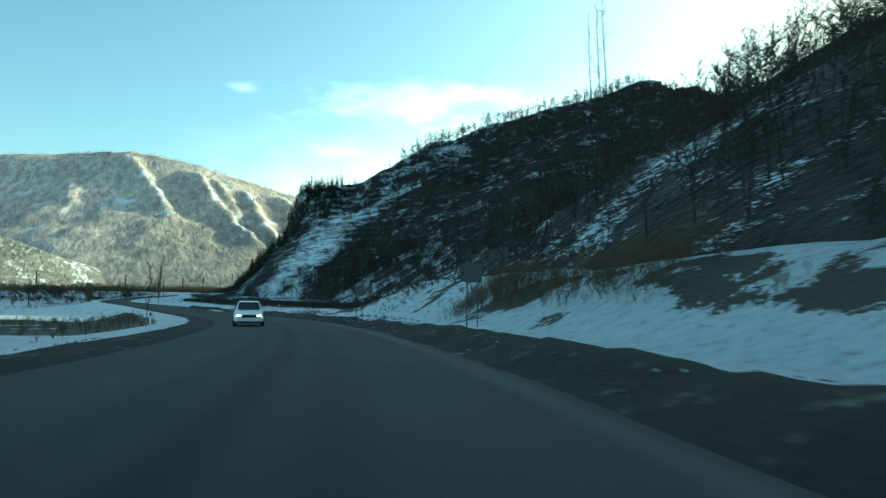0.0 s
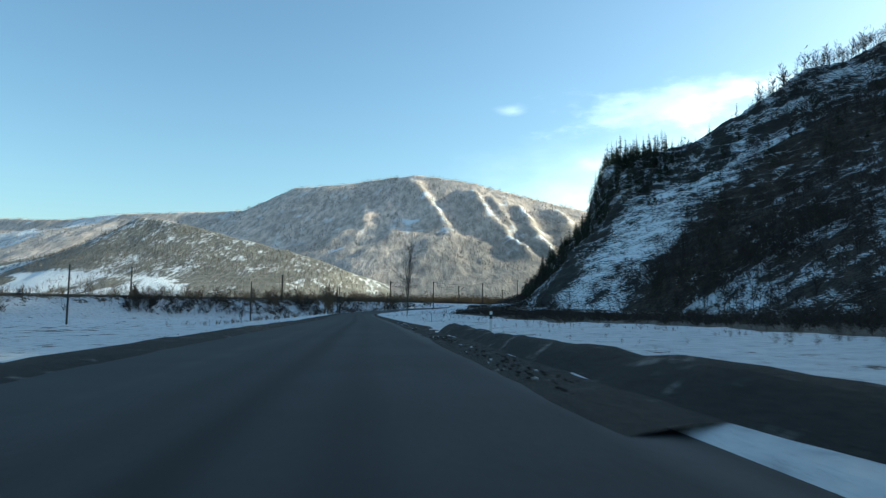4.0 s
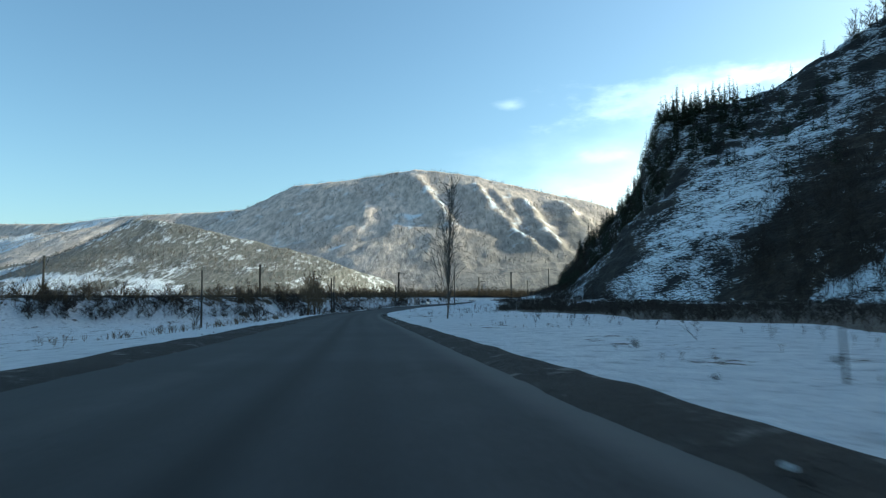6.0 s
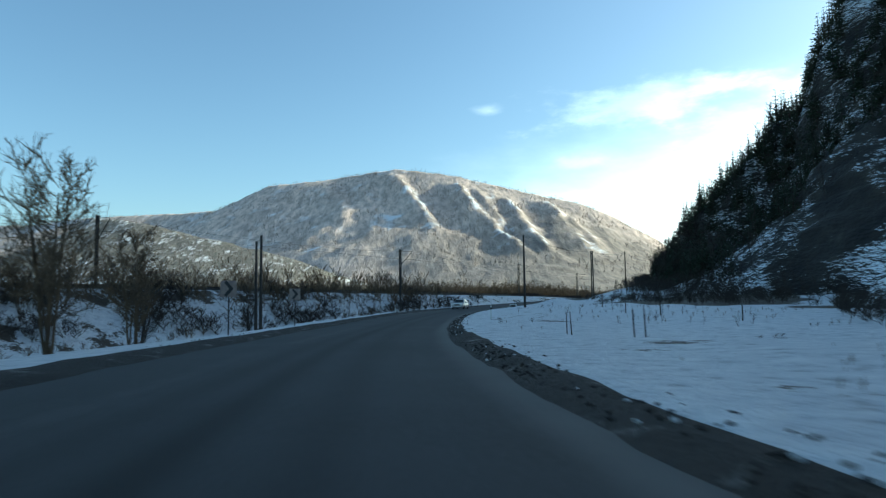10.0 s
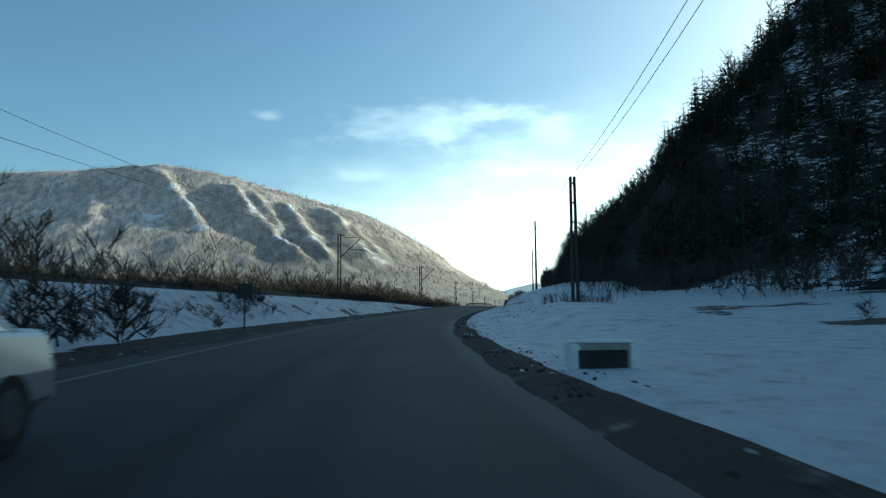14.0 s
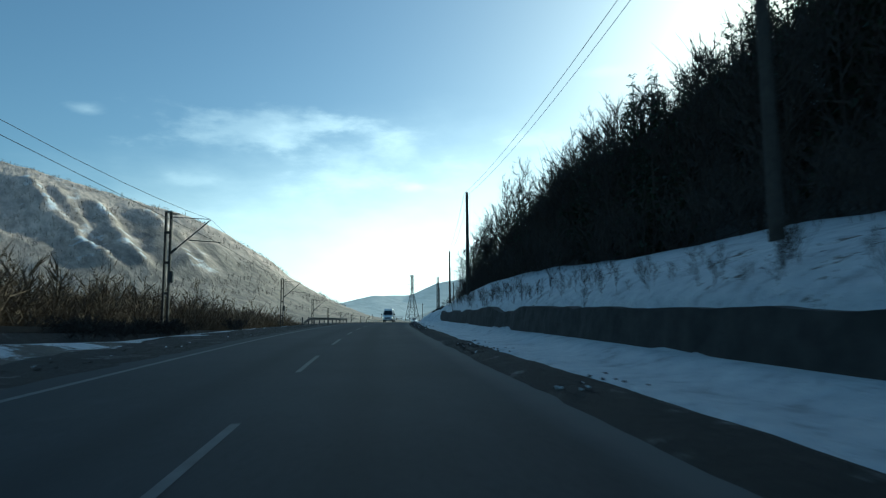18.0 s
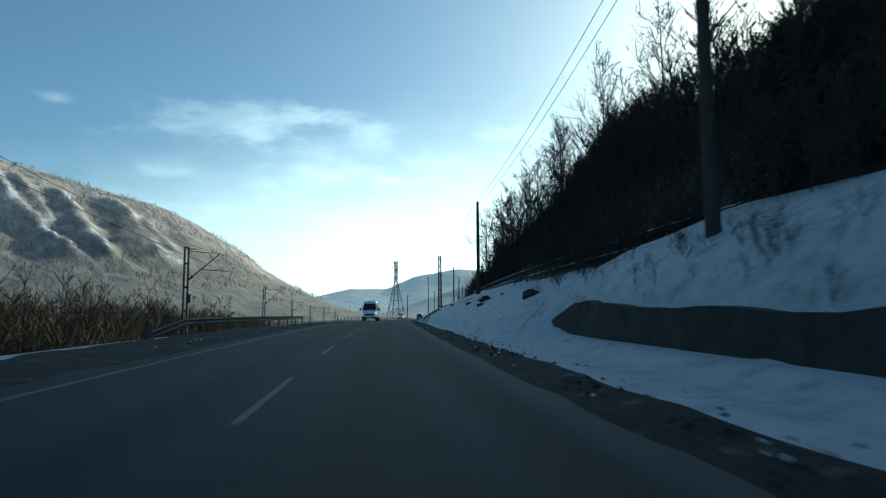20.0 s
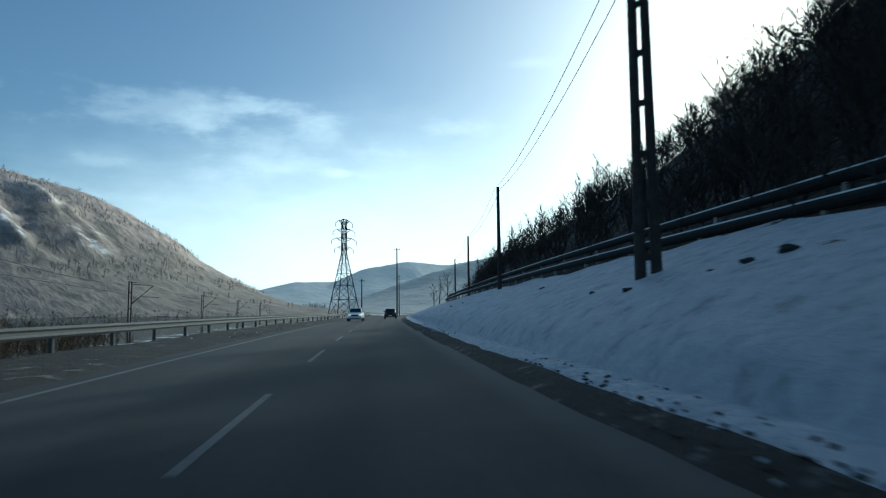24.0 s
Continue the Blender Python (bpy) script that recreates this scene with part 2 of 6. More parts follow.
def dirt_material():
    """Gravelly shoulder with dirty ploughed snow."""
    m, n, l, b = material("dirty_shoulder", 0.9)
    mid, fine = noise_at(n, l, 1.6, 8, 0.7), noise_at(n, l, 11.0, 6, 0.7)
    dirt = ramp(n, l, fine, (0.3, (0.005, 0.0045, 0.004)), (0.7, (0.027, 0.023, 0.019)))
    slush = ramp(n, l, fine, (0.3, (0.22, 0.21, 0.19)), (0.7, (0.46, 0.45, 0.43)))
    l.new(mixed(n, l, ramp(n, l, mid, (0.58, grey(0)), (0.68, grey(0.6))), dirt, slush), b.inputs["Base Color"])
    bumped(n, l, b, summed(n, l, fine, 0.35, mid), 1.0, 0.3)
    return m


GROUND, HILL, ASPHALT, DIRT = ground_material(), hill_material(), asphalt_material(), dirt_material()
# mountain wood is paled, with less contrast, to put distance haze into its colour
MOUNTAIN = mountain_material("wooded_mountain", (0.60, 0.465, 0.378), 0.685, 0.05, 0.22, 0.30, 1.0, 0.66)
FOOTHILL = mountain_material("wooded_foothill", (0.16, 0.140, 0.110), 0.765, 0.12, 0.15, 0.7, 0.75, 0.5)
# paler than near bark: haze over the far trees is put into their colour
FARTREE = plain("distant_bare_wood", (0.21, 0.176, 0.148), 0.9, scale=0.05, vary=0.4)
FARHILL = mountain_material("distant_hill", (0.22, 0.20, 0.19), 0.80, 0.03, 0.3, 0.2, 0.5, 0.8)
HAZE_GLOW = FARHILL.node_tree.nodes["Principled BSDF"]  # pale blue emission on the far backdrop stands in for daylight haze
HAZE_GLOW.inputs["Emission Color"].default_value, HAZE_GLOW.inputs["Emission Strength"].default_value = (0.60, 0.70, 0.76, 1), 0.30
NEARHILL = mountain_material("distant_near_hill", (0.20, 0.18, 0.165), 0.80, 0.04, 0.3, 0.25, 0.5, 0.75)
# the nearer ridge gets a weaker glow of its own, also for haze
HAZE_GLOW = NEARHILL.node_tree.nodes["Principled BSDF"]
HAZE_GLOW.inputs["Emission Color"].default_value, HAZE_GLOW.inputs["Emission Strength"].default_value = (0.60, 0.70, 0.76, 1), 0.17
BARK = plain("bare_bark", (0.032, 0.025, 0.020), 0.9, scale=3.0, vary=0.45)
TWIG = plain("reddish_twigs", (0.105, 0.072, 0.040), 0.9, scale=2.0, vary=0.45)
NEEDLES = plain("pine_needles", (0.022, 0.038, 0.02), 0.8, scale=1.2, vary=0.5)
CONCRETE = plain("grey_concrete", (0.30, 0.29, 0.27), 0.85, scale=4.0, vary=0.2, bump=0.02)
WOOD = plain("weathered_pole", (0.038, 0.032, 0.027), 0.85, scale=5.0, vary=0.35, bump=0.01)
STEEL = plain("galvanised_steel", (0.06, 0.062, 0.065), 0.8, 0.0, scale=6.0, vary=0.2)
DARKSTEEL = plain("dark_steel", (0.03, 0.03, 0.03), 0.7, 0.1, scale=6.0, vary=0.3)
LINE = plain("worn_road_paint", (0.10, 0.10, 0.099), 0.7, scale=3.0, vary=0.35)
PIPE = plain("bitumen_pipe", (0.012, 0.012, 0.012), 0.95, scale=4.0, vary=0.3)
STONE = plain("dark_wall_stone", (0.030, 0.028, 0.025), 0.9, scale=2.5, vary=0.5, bump=0.06)
WHITE = plain("white_car_paint", (0.78, 0.79, 0.80), 0.25, 0.0, scale=2.0, vary=0.04)
SILVER = plain("silver_car_paint", (0.42, 0.43, 0.44), 0.3, 0.5, scale=2.0, vary=0.05)
BLACKPAINT = plain("dark_car_paint", (0.02, 0.022, 0.026), 0.25, 0.0, scale=2.0, vary=0.1)
RUBBER = plain("black_rubber", (0.02, 0.02, 0.02), 0.85, scale=9.0, vary=0.2)
GLASS = plain("tinted_car_glass", (0.015, 0.02, 0.024), 0.08, 0.0, scale=2.0, vary=0.1)
HEADLIGHT = glowing("lit_headlight", (1.0, 0.90, 0.68), 1.1)
PALEBARK = plain("pale_poplar_bark", (0.10, 0.085, 0.07), 0.9, scale=3.0, vary=0.35)
TAILLIGHT = plain("red_tail_lamp", (0.35, 0.015, 0.012), 0.3, scale=6.0, vary=0.1)
SIGNBACK = plain("grey_sign_metal", (0.36, 0.37, 0.38), 0.5, 0.4, scale=4.0, vary=0.15)
SIGNGREY = plain("dull_sign_face", (0.10, 0.105, 0.105), 0.6, 0.1, scale=4.0, vary=0.15)
WHITEPAINT = plain("white_paint", (0.74, 0.74, 0.72), 0.6, scale=6.0, vary=0.12)
BLACKPAINTFLAT = plain("black_paint", (0.02, 0.02, 0.02), 0.6, scale=6.0, vary=0.1)
REDBROWN = plain("faded_sign_face", (0.26, 0.20, 0.17), 0.6, scale=6.0, vary=0.25)


# ---- mesh helpers ----
def part(name, bm, mat, parent=None, label="", smooth=False):
    me = bpy.data.meshes.new(name)
    bm.to_mesh(me)
    bm.free()
    me.materials.append(mat)
    if smooth:
        me.polygons.foreach_set("use_smooth", np.ones(len(me.polygons), bool))
    ob = new(name, me)
    ob.parent = parent
    if label:
        ob["label"] = label
    return ob


def array_mesh(name, verts, faces, mat, parent=None, smooth=False, attributes=()):
    """A mesh from computed arrays; faces all have the same number of corners."""
    verts, faces = np.asarray(verts, np.float32), np.asarray(faces, np.int32)
    me, k = bpy.data.meshes.new(name), faces.shape[1]
    me.vertices.add(len(verts))
    me.vertices.foreach_set("co", verts.ravel())
    me.loops.add(faces.size)
    me.loops.foreach_set("vertex_index", faces.ravel())
    me.polygons.add(len(faces))
    me.polygons.foreach_set("loop_start", np.arange(0, faces.size, k, dtype=np.int32))
    me.polygons.foreach_set("use_smooth", np.full(len(faces), smooth))
    for key, values in attributes:
        me.attributes.new(key, "FLOAT", "POINT").data.foreach_set("value", np.asarray(values, np.float32))
    me.update(calc_edges=True)
    me.materials.append(mat)
    ob = new(name, me)
    ob.parent = parent
    return ob


def grid_faces(rows, cols):
    i = np.arange(rows - 1)[:, None] * cols + np.arange(cols - 1)
    return np.stack([i, i + 1, i + cols + 1, i + cols], -1).reshape(-1, 4)


def box(bm, size, at=(0, 0, 0), turn=None, bevel=0.0):
    got = bmesh.ops.create_cube(bm, size=1.0)["verts"]
    m = Matrix.Translation(at) @ (turn or Matrix()) @ Matrix.Diagonal((*size, 1))
    bmesh.ops.transform(bm, matrix=m, verts=got)
    if bevel:
        edges = {e for v in got for e in v.link_edges}
        bmesh.ops.bevel(bm, geom=list(edges), offset=bevel, segments=2, affect="EDGES")
    return bm


def rod(bm, a, b, r0, r1=None, sides=8):
    a, b = Vector(a), Vector(b)
    way = b - a
    turn = way.to_track_quat("Z", "Y").to_matrix().to_4x4()
    bmesh.ops.create_cone(bm, cap_ends=True, segments=sides, radius1=r0, radius2=r0 if r1 is None else r1, depth=way.length,
                          matrix=Matrix.Translation((a + b) / 2) @ turn)
    return bm


def fresh():
    return bmesh.new()


def empty(name, at, turn=0.0, **tags):
    e = new(name)
    e.empty_display_size = 0.3
    e.matrix_world = Matrix.Translation(at) @ Matrix.Rotation(turn, 4, "Z")
    return tagged(e, **tags)


def lattice(x, y, seed):
    v = np.sin(x * 127.1 + y * 311.7 + seed * 74.7) * 43758.5453
    return v - np.floor(v)


def value_noise(x, y, seed=0):
    x0, y0 = np.floor(x), np.floor(y)
    u, v = x - x0, y - y0
    u, v = u * u * (3 - 2 * u), v * v * (3 - 2 * v)
    a, b = lattice(x0, y0, seed), lattice(x0 + 1, y0, seed)
    c, d = lattice(x0, y0 + 1, seed), lattice(x0 + 1, y0 + 1, seed)
    return (a * (1 - u) + b * u) * (1 - v) + (c * (1 - u) + d * u) * v


def fbm(x, y, scale, octaves=4, seed=0, gain=0.5):
    """Noise from -1 to 1; scale is the longest wave in metres."""
    x, y = np.asarray(x, float) / scale, np.asarray(y, float) / scale
    total, amp, norm = 0.0, 1.0, 0.0
    for o in range(octaves):
        total = total + amp * (value_noise(x, y, seed + o) * 2 - 1)
        norm += amp
        x, y, amp = x * 2.03 + 5.1, y * 2.03 + 1.7, amp * gain
    return total / norm


def smooth(a, b, v):
    t = np.clip((np.asarray(v, float) - a) / (b - a), 0, 1)
    return t * t * (3 - 2 * t)


@functools.lru_cache(None)
def bend(knots, values):
    """Second derivatives of a natural cubic spline at its knots."""
    x, v, n = np.array(knots, float), np.array(values, float), len(knots)
    h = np.diff(x)
    a, r = np.eye(n), np.zeros(n)
    for i in range(1, n - 1):
        a[i, i - 1], a[i, i], a[i, i + 1] = h[i - 1], 2 * (h[i - 1] + h[i]), h[i]
        r[i] = 6 * ((v[i + 1] - v[i]) / h[i] - (v[i] - v[i - 1]) / h[i - 1])
    return x, v, h, np.linalg.solve(a, r)


def spline(knots, values, at):
    """A natural cubic spline through the knots."""
    x, v, h, m = bend(tuple(knots), tuple(values))
    n = len(x)
    at = np.asarray(at, float)
    i = np.clip(np.searchsorted(x, at) - 1, 0, n - 2)
    t = np.clip(at, x[0], x[-1])
    p, q = x[i + 1] - t, t - x[i]
    res = (m[i] * p ** 3 + m[i + 1] * q ** 3) / (6 * h[i]) + (v[i] / h[i] - m[i] * h[i] / 6) * p + (v[i + 1] / h[i] - m[i + 1] * h[i] / 6) * q
    e0, e1 = (v[1] - v[0]) / h[0], (v[-1] - v[-2]) / h[-1]
    return res + np.where(at < x[0], (at - x[0]) * e0, 0) + np.where(at > x[-1], (at - x[-1]) * e1, 0)


# ---- plan: the road's middle line as x and z over y ----
ROAD_Y = [-120, -60, -26] + [26 * i for i in range(20)] + [520, 560, 620, 700, 900, 1200]
ROAD_X = [-6.0, 1.2, 1.2, -1.11, -5.85, -14.01, -25.92, -40.33, -55.21, -70.2, -85.65, -100.98, -115.0, -126.05, -134.05, -139.05,
          -141.2, -140.8, -138.63, -135.97, -132.64, -128.62, -124.18, -118.95, -109.9, -94.5, -71.5, -10.0, 85.0]
ROAD_Z = [2.6, 1.45, 0.7, 0.0, -0.71, -1.44, -2.1, -2.52, -2.86, -3.29, -3.67, -4.01, -4.24, -4.42, -4.2, -3.99,
          -3.67, -3.22, -2.64, -2.1, -1.72, -1.44, -1.31, -1.23, -1.2, -1.3, -1.6, -2.4, -3.5]
RAIL_Y = [-400, 100, 200, 280, 339, 389, 435, 490, 546, 604, 700, 900, 1200]
RAIL_X = [-300, -214, -194, -172.5, -160.5, -153, -146.6, -141, -136, -130.5, -118, -80, 10]
RAIL_Z = [-1.0, -1.0, -1.0, -1.1, -1.5, -1.7, -2.4, -3.1, -3.9, -4.5, -5.0, -5.0, -5.0]


def road_x(y):
    return spline(ROAD_Y, ROAD_X, y)


def road_z(y):
    return spline(ROAD_Y, ROAD_Z, y)


def heading(y):
    """Angle of the road's way from +y, clockwise."""
    return np.arctan((road_x(np.asarray(y) + 0.5) - road_x(np.asarray(y) - 0.5)))


def rail_x(y):
    return spline(RAIL_Y, RAIL_X, y)


def rail_z(y):
    return np.interp(y, RAIL_Y, RAIL_Z)


HILL_Y = [-200, 0, 40, 60, 89, 101, 150, 220, 290, 314, 336, 360, 397, 440, 480, 520, 600, 700, 1000]
FOOT = [20, 19, 19, 22, 26, 43, 72, 92, 84, 60, 36, 24, 15, 12, 11, 11, 13, 18, 30]
BANK = [4.4, 4.4, 3.9, 4.8, 5.0, 0.5, 0.2, 0.2, 0.8, 1.0, 1.0, 1.5, 2.7, 3.0, 2.95, 2.9, 2.8, 2.5, 2.0]
# the hillside's height over the road, at six distances beyond its foot
PROFILE_Y = [-200, 0, 60, 110, 180, 250, 310, 345, 370, 392, 415, 440, 480, 520, 600, 1000]
PROFILE_U = [0, 10, 24, 40, 60, 110, 220]
# last column, y 0 to 250: unseen upper slope, raised to block the sun
PROFILE = [[10.6, 21.7, 33.4, 46.9, 72.1, 102.7], [10.8, 22.7, 37.4, 53.4, 81.7, 124.8], [15.0, 25.1, 33.6, 47.8, 76.8, 129.9],
           [8.6, 17.6, 26.7, 38.1, 64.0, 130.0], [8.2, 18.1, 28.2, 40.2, 67.2, 135.2], [8.3, 18.3, 28.6, 40.8, 66.4, 135.5],
           [8.5, 17.9, 27.4, 38.4, 60.8, 97.5], [10.2, 21.1, 34.1, 45.8, 66.1, 109.4], [5.0, 13.5, 46.6, 55.0, 87.9, 123.4],
           [15.3, 30.9, 36.5, 58.7, 81.8, 116.2], [10.2, 25.7, 44.0, 58.0, 80.2, 111.4], [13.0, 17.9, 30.8, 44.9, 68.5, 100.1],
           [10.8, 20.1, 31.3, 44.3, 66.2, 94.7], [7.0, 25.6, 31.0, 43.0, 63.6, 89.2], [10.5, 16.1, 27.7, 39.1, 58.0, 78.0],
           [6.1, 10.0, 14.2, 18.7, 25.1, 29.1]]
# crags of bare rock: along the road, beyond the foot, height, half width
CRAGS = [(374, 33, 13.0, 10.0), (394, 27, 7.0, 7.0), (352, 20, 5.0, 8.0)]


def across(x, y):
    """Signed distance from the road's middle, to its right."""
    return (x - road_x(y)) * np.cos(heading(y))


def hill_height(y, u):
    """Height over the road of the hillside, u metres beyond its foot."""
    y, u = np.broadcast_arrays(np.asarray(y, float), np.asarray(u, float))
    up = np.maximum(u, 0)
    ky, ku = np.array(PROFILE_Y, float), np.array(PROFILE_U, float)
    table = np.concatenate([np.interp(ky, HILL_Y, BANK)[:, None], np.array(PROFILE)], 1)
    i, j = np.clip(np.searchsorted(ky, y) - 1, 0, len(ky) - 2), np.clip(np.searchsorted(ku, up, side="right") - 1, 0, len(ku) - 2)
    a, b = np.clip((y - ky[i]) / (ky[i + 1] - ky[i]), 0, 1), (up - ku[j]) / (ku[j + 1] - ku[j])
    a = a * a * (3 - 2 * a)
    base = (table[i, j] * (1 - b) + table[i, j + 1] * b) * (1 - a) + (table[i + 1, j] * (1 - b) + table[i + 1, j + 1] * b) * a
    base = base + (1 - b) * (j == 0) * (np.interp(y, HILL_Y, BANK) - table[i, 0] * (1 - a) - table[i + 1, 0] * a)
    k = smooth(2, 25, up)
    for at, edge, rise, wide in CRAGS:
        base = base + rise * smooth(edge - 2.5, edge + 1.5, up) * (1 - smooth(edge + 10, edge + 45, up)) * np.exp(-((y - at) / wide) ** 2)
    rugged = smooth(295, 345, y) * (1 - smooth(400, 440, y))
    tall = base + k * (fbm(y, u, 60, 5, 3) * 5 * (1 - 0.6 * rugged) + (0.3 - np.abs(fbm(y, u, 30, 4, 11))) * 6 * rugged)
    # tilted beds of rock that weather into ledges
    bed = 4.6
    q = (tall + 0.30 * y + 6.5 * fbm(y, u, 18, 4, 23)) / bed
    part_ = q - np.floor(q)
    step = (np.floor(q) + 0.25 * part_ + 0.75 * smooth(0.55, 0.95, part_) - q) * bed
    small = (tall + 0.22 * y) / 1.3 + 1.5 * fbm(y, u, 6, 3, 27)
    fine = (np.floor(small) + smooth(0.4, 1.0, small - np.floor(small)) - small) * 1.3
    return tall + k * rugged * (0.75 * step + 0.45 * fine) + 0.5 * k * fbm(y, u, 5, 3, 29)


def ground_z(x, y):
    n = across(x, y)
    zr = road_z(np.clip(y, -120, 1200))
    # right side: bank up to the foot of the hill
    foot, bank = np.interp(y, HILL_Y, FOOT), np.interp(y, HILL_Y, BANK)
    walled = smooth(376, 381, y) * (1 - smooth(446, 453, y))
    early = 1 - smooth(91, 103, y)
    start = 4.6 + 1.7 * walled + (5.6 + 5 * smooth(40, 65, y)) * early
    t = np.clip((n - start) / np.maximum(foot - start, 1), 0, 1)
    lift = 0.17 * smooth(3.65 + 0.7 * early, 4.2 + 0.8 * early, n)
    lift = lift + walled * (0.22 * smooth(5.0, 5.8, n) + 0.70 * smooth(6.0, 6.35, n))
    steep = smooth(378, 392, y)
    right = lift + bank * ((0.35 * t + 0.65 * smooth(0, 1, t)) * (1 - steep) + t ** 0.62 * steep) + early * (0.30 * smooth(4.6, 5.4, n) - 0.42 * smooth(6.2, 9.5, n))
    right = right + 0.30 * fbm(x, y, 7, 4, 5) * smooth(5.0, 9, n) + 0.5 * fbm(x, y, 28, 3, 6) * smooth(8, 16, n)
    right = right + 0.9 * np.exp(-((y - 339) / 8) ** 2 - ((n - 8.5) / 2.8) ** 2)
    right = np.where(n > foot, bank - np.minimum((n - foot) * 0.5, 4), right)
    # left side: shoulder, field and the railway's bank
    a = -n
    gap = (road_x(y) - rail_x(y)) * np.cos(heading(y))
    rail = rail_z(y) - zr
    field = np.interp(y, [-100, 20, 60, 110, 290, 330, 420, 470, 600], [-0.8, -0.9, -1.4, -2.2, -2.2, -0.5, -0.5, -2.6, -4.2])
    left = field * smooth(np.where(y > 300, 7.6, 5.2), 14 + 11 * smooth(120, 170, y) * (1 - smooth(290, 330, y)), a) + 0.35 * fbm(x, y, 14, 4, 8) * smooth(8, 14, a)
    top = rail - np.maximum(np.abs(a - gap + 2.4) - 3.9, 0) / 1.7 + 0.25 * fbm(x, y, 5, 3, 9) * smooth(4.0, 6.0, np.abs(a - gap + 2.4))
    left = np.where(a > 6.5, np.maximum(left, top), left)
    far = -4.5 - zr + np.clip(a - gap - 200, 0, 4000) * 0.012 + 1.5 * fbm(x, y, 160, 4, 12) * smooth(20, 90, a - gap)
    left = np.where(a > gap + 4, np.maximum(far * smooth(gap + 4, gap + 22, a) + left * (1 - smooth(gap + 4, gap + 22, a)), top), left)
    z = np.where(n > 0, right, left)
    z = np.where((n > -4.0) & (n < 3.62), -0.09, z)
    ahead = smooth(1100, 1500, y)
    return (zr + z) * (1 - ahead) + ahead * (-5 + 3 * fbm(x, y, 300, 3, 2))


def at_ground(x, y):
    return float(ground_z(np.array([x]), np.array([y]))[0])


def beside(y, n, lift=0.0):
    """The place n metres right of the road's middle, on the ground."""
    h = float(heading(y))
    x, yy = float(road_x(y)) + n * math.cos(h), y - n * math.sin(h)
    return Vector((x, yy, at_ground(x, yy) + lift))


# ---- ground, one sheet ----
def build_ground():
    near = np.concatenate([np.arange(-30, 3.1, 0.75), np.arange(3.4, 7.3, 0.2), np.arange(7.6, 30.1, 0.7)])
    grow = 30 + np.cumsum(1.2 * 1.085 ** np.arange(68))
    ns = np.concatenate([-grow[::-1], near, grow])
    ys = np.concatenate([-110 - np.cumsum(6 * 1.12 ** np.arange(26))[::-1], np.arange(-110, 640, 2.0), 640 + np.cumsum(3 * 1.055 ** np.arange(82))])
    yy, nn = np.meshgrid(ys, ns, indexing="ij")
    xx = road_x(np.clip(yy, -120, 1200)) + nn / np.cos(heading(np.clip(yy, -120, 1200)))
    zz = ground_z(xx, yy)
    n = nn.ravel()
    y = yy.ravel()
    x = xx.ravel()
    gap = (road_x(y) - rail_x(y)) * np.cos(heading(y))
    cover = np.full(n.shape, -0.1) + 0.12 * fbm(x, y, 30, 4, 31)
    cover += 0.16 * smooth(6, 9, -n) * (1 - smooth(gap - 14, gap - 8, -n))
    cover += (0.30 - 0.10 * smooth(310, 330, y)) * (np.abs(-n - gap) < 9) + 0.46 * smooth(gap + 6, gap + 18, -n) * (1 - 0.55 * smooth(gap + 60, gap + 160, -n))
    cover += 0.34 * (n < -8) * (n > -26) * (y > 45) * (y < 105) * (fbm(x, y, 16, 3, 33) > -0.15)
    cover += 0.22 * (n < -9) * smooth(475, 510, y)
    cover += 0.10 * smooth(5, 7, n) * (1 - smooth(9, 14, n))
    foot = np.interp(y, HILL_Y, FOOT)
    cover += 0.05 * smooth(0.05, 0.4, fbm(x, y, 4, 4, 36)) * smooth(5.6, 6.6, n) * (1 - smooth(9, 11, n)) * smooth(455, 465, y)
    cover += 0.30 * smooth(0.0, 0.3, fbm(x, y, 9, 3, 34)) * smooth(10, 13, n) * smooth(5, 20, y) * (1 - smooth(92, 98, y))
    cover += 0.5 * smooth(foot - 8, foot, n) * smooth(112, 130, y) * (1 - smooth(335, 370, y))
    cover += 0.35 * smooth(foot - 1.5, foot + 1, n)
    cover += 0.42 * smooth(19, 25, y) * (1 - smooth(46, 51, y)) * smooth(13.2, 14.4, n) * (1 - smooth(17, 18.5, n)) * smooth(-0.25, 0.1, fbm(x, y, 7, 3, 93))
    cover += 0.22 * (1 - smooth(19, 24, y)) * smooth(0, 6, y) * np.exp(-((n - 14.6) / 1.0) ** 2)
    edge = 22.5 + 4 * fbm(y, 0 * y, 40, 3, 97) + 9 * np.exp(-((y - 278) / 16) ** 2) - 9 * smooth(296, 325, y)
    scrub = smooth(edge, edge + 1.5, n) * smooth(100, 112, y) * (1 - smooth(335, 350, y))
    cover += scrub * (0.75 - 0.75 * smooth(0.0, 0.35, fbm(x, y, 12, 3, 98)) * smooth(262, 285, y))
    cover += 0.16 * smooth(0.10, 0.4, fbm(x, y, 2.4, 3, 99)) * smooth(4.4, 5.2, n) * (1 - smooth(9, 13, n)) * smooth(120, 150, y) * (1 - smooth(300, 330, y))
    cover += 0.45 * smooth(86, 92, y) * (1 - smooth(100, 108, y)) * smooth(16, 19, n) + 0.5 * np.exp(-((y - 71.5) / 2.2) ** 2 - ((n - 22) / 1.3) ** 2)
    ob = array_mesh("ground", np.stack([x, y, zz.ravel()], -1), grid_faces(*yy.shape), GROUND, smooth=True, attributes=[("cover", cover)])
    tagged(ob, "snow-covered valley floor with dry grass tufts", "ground", kind="structure")


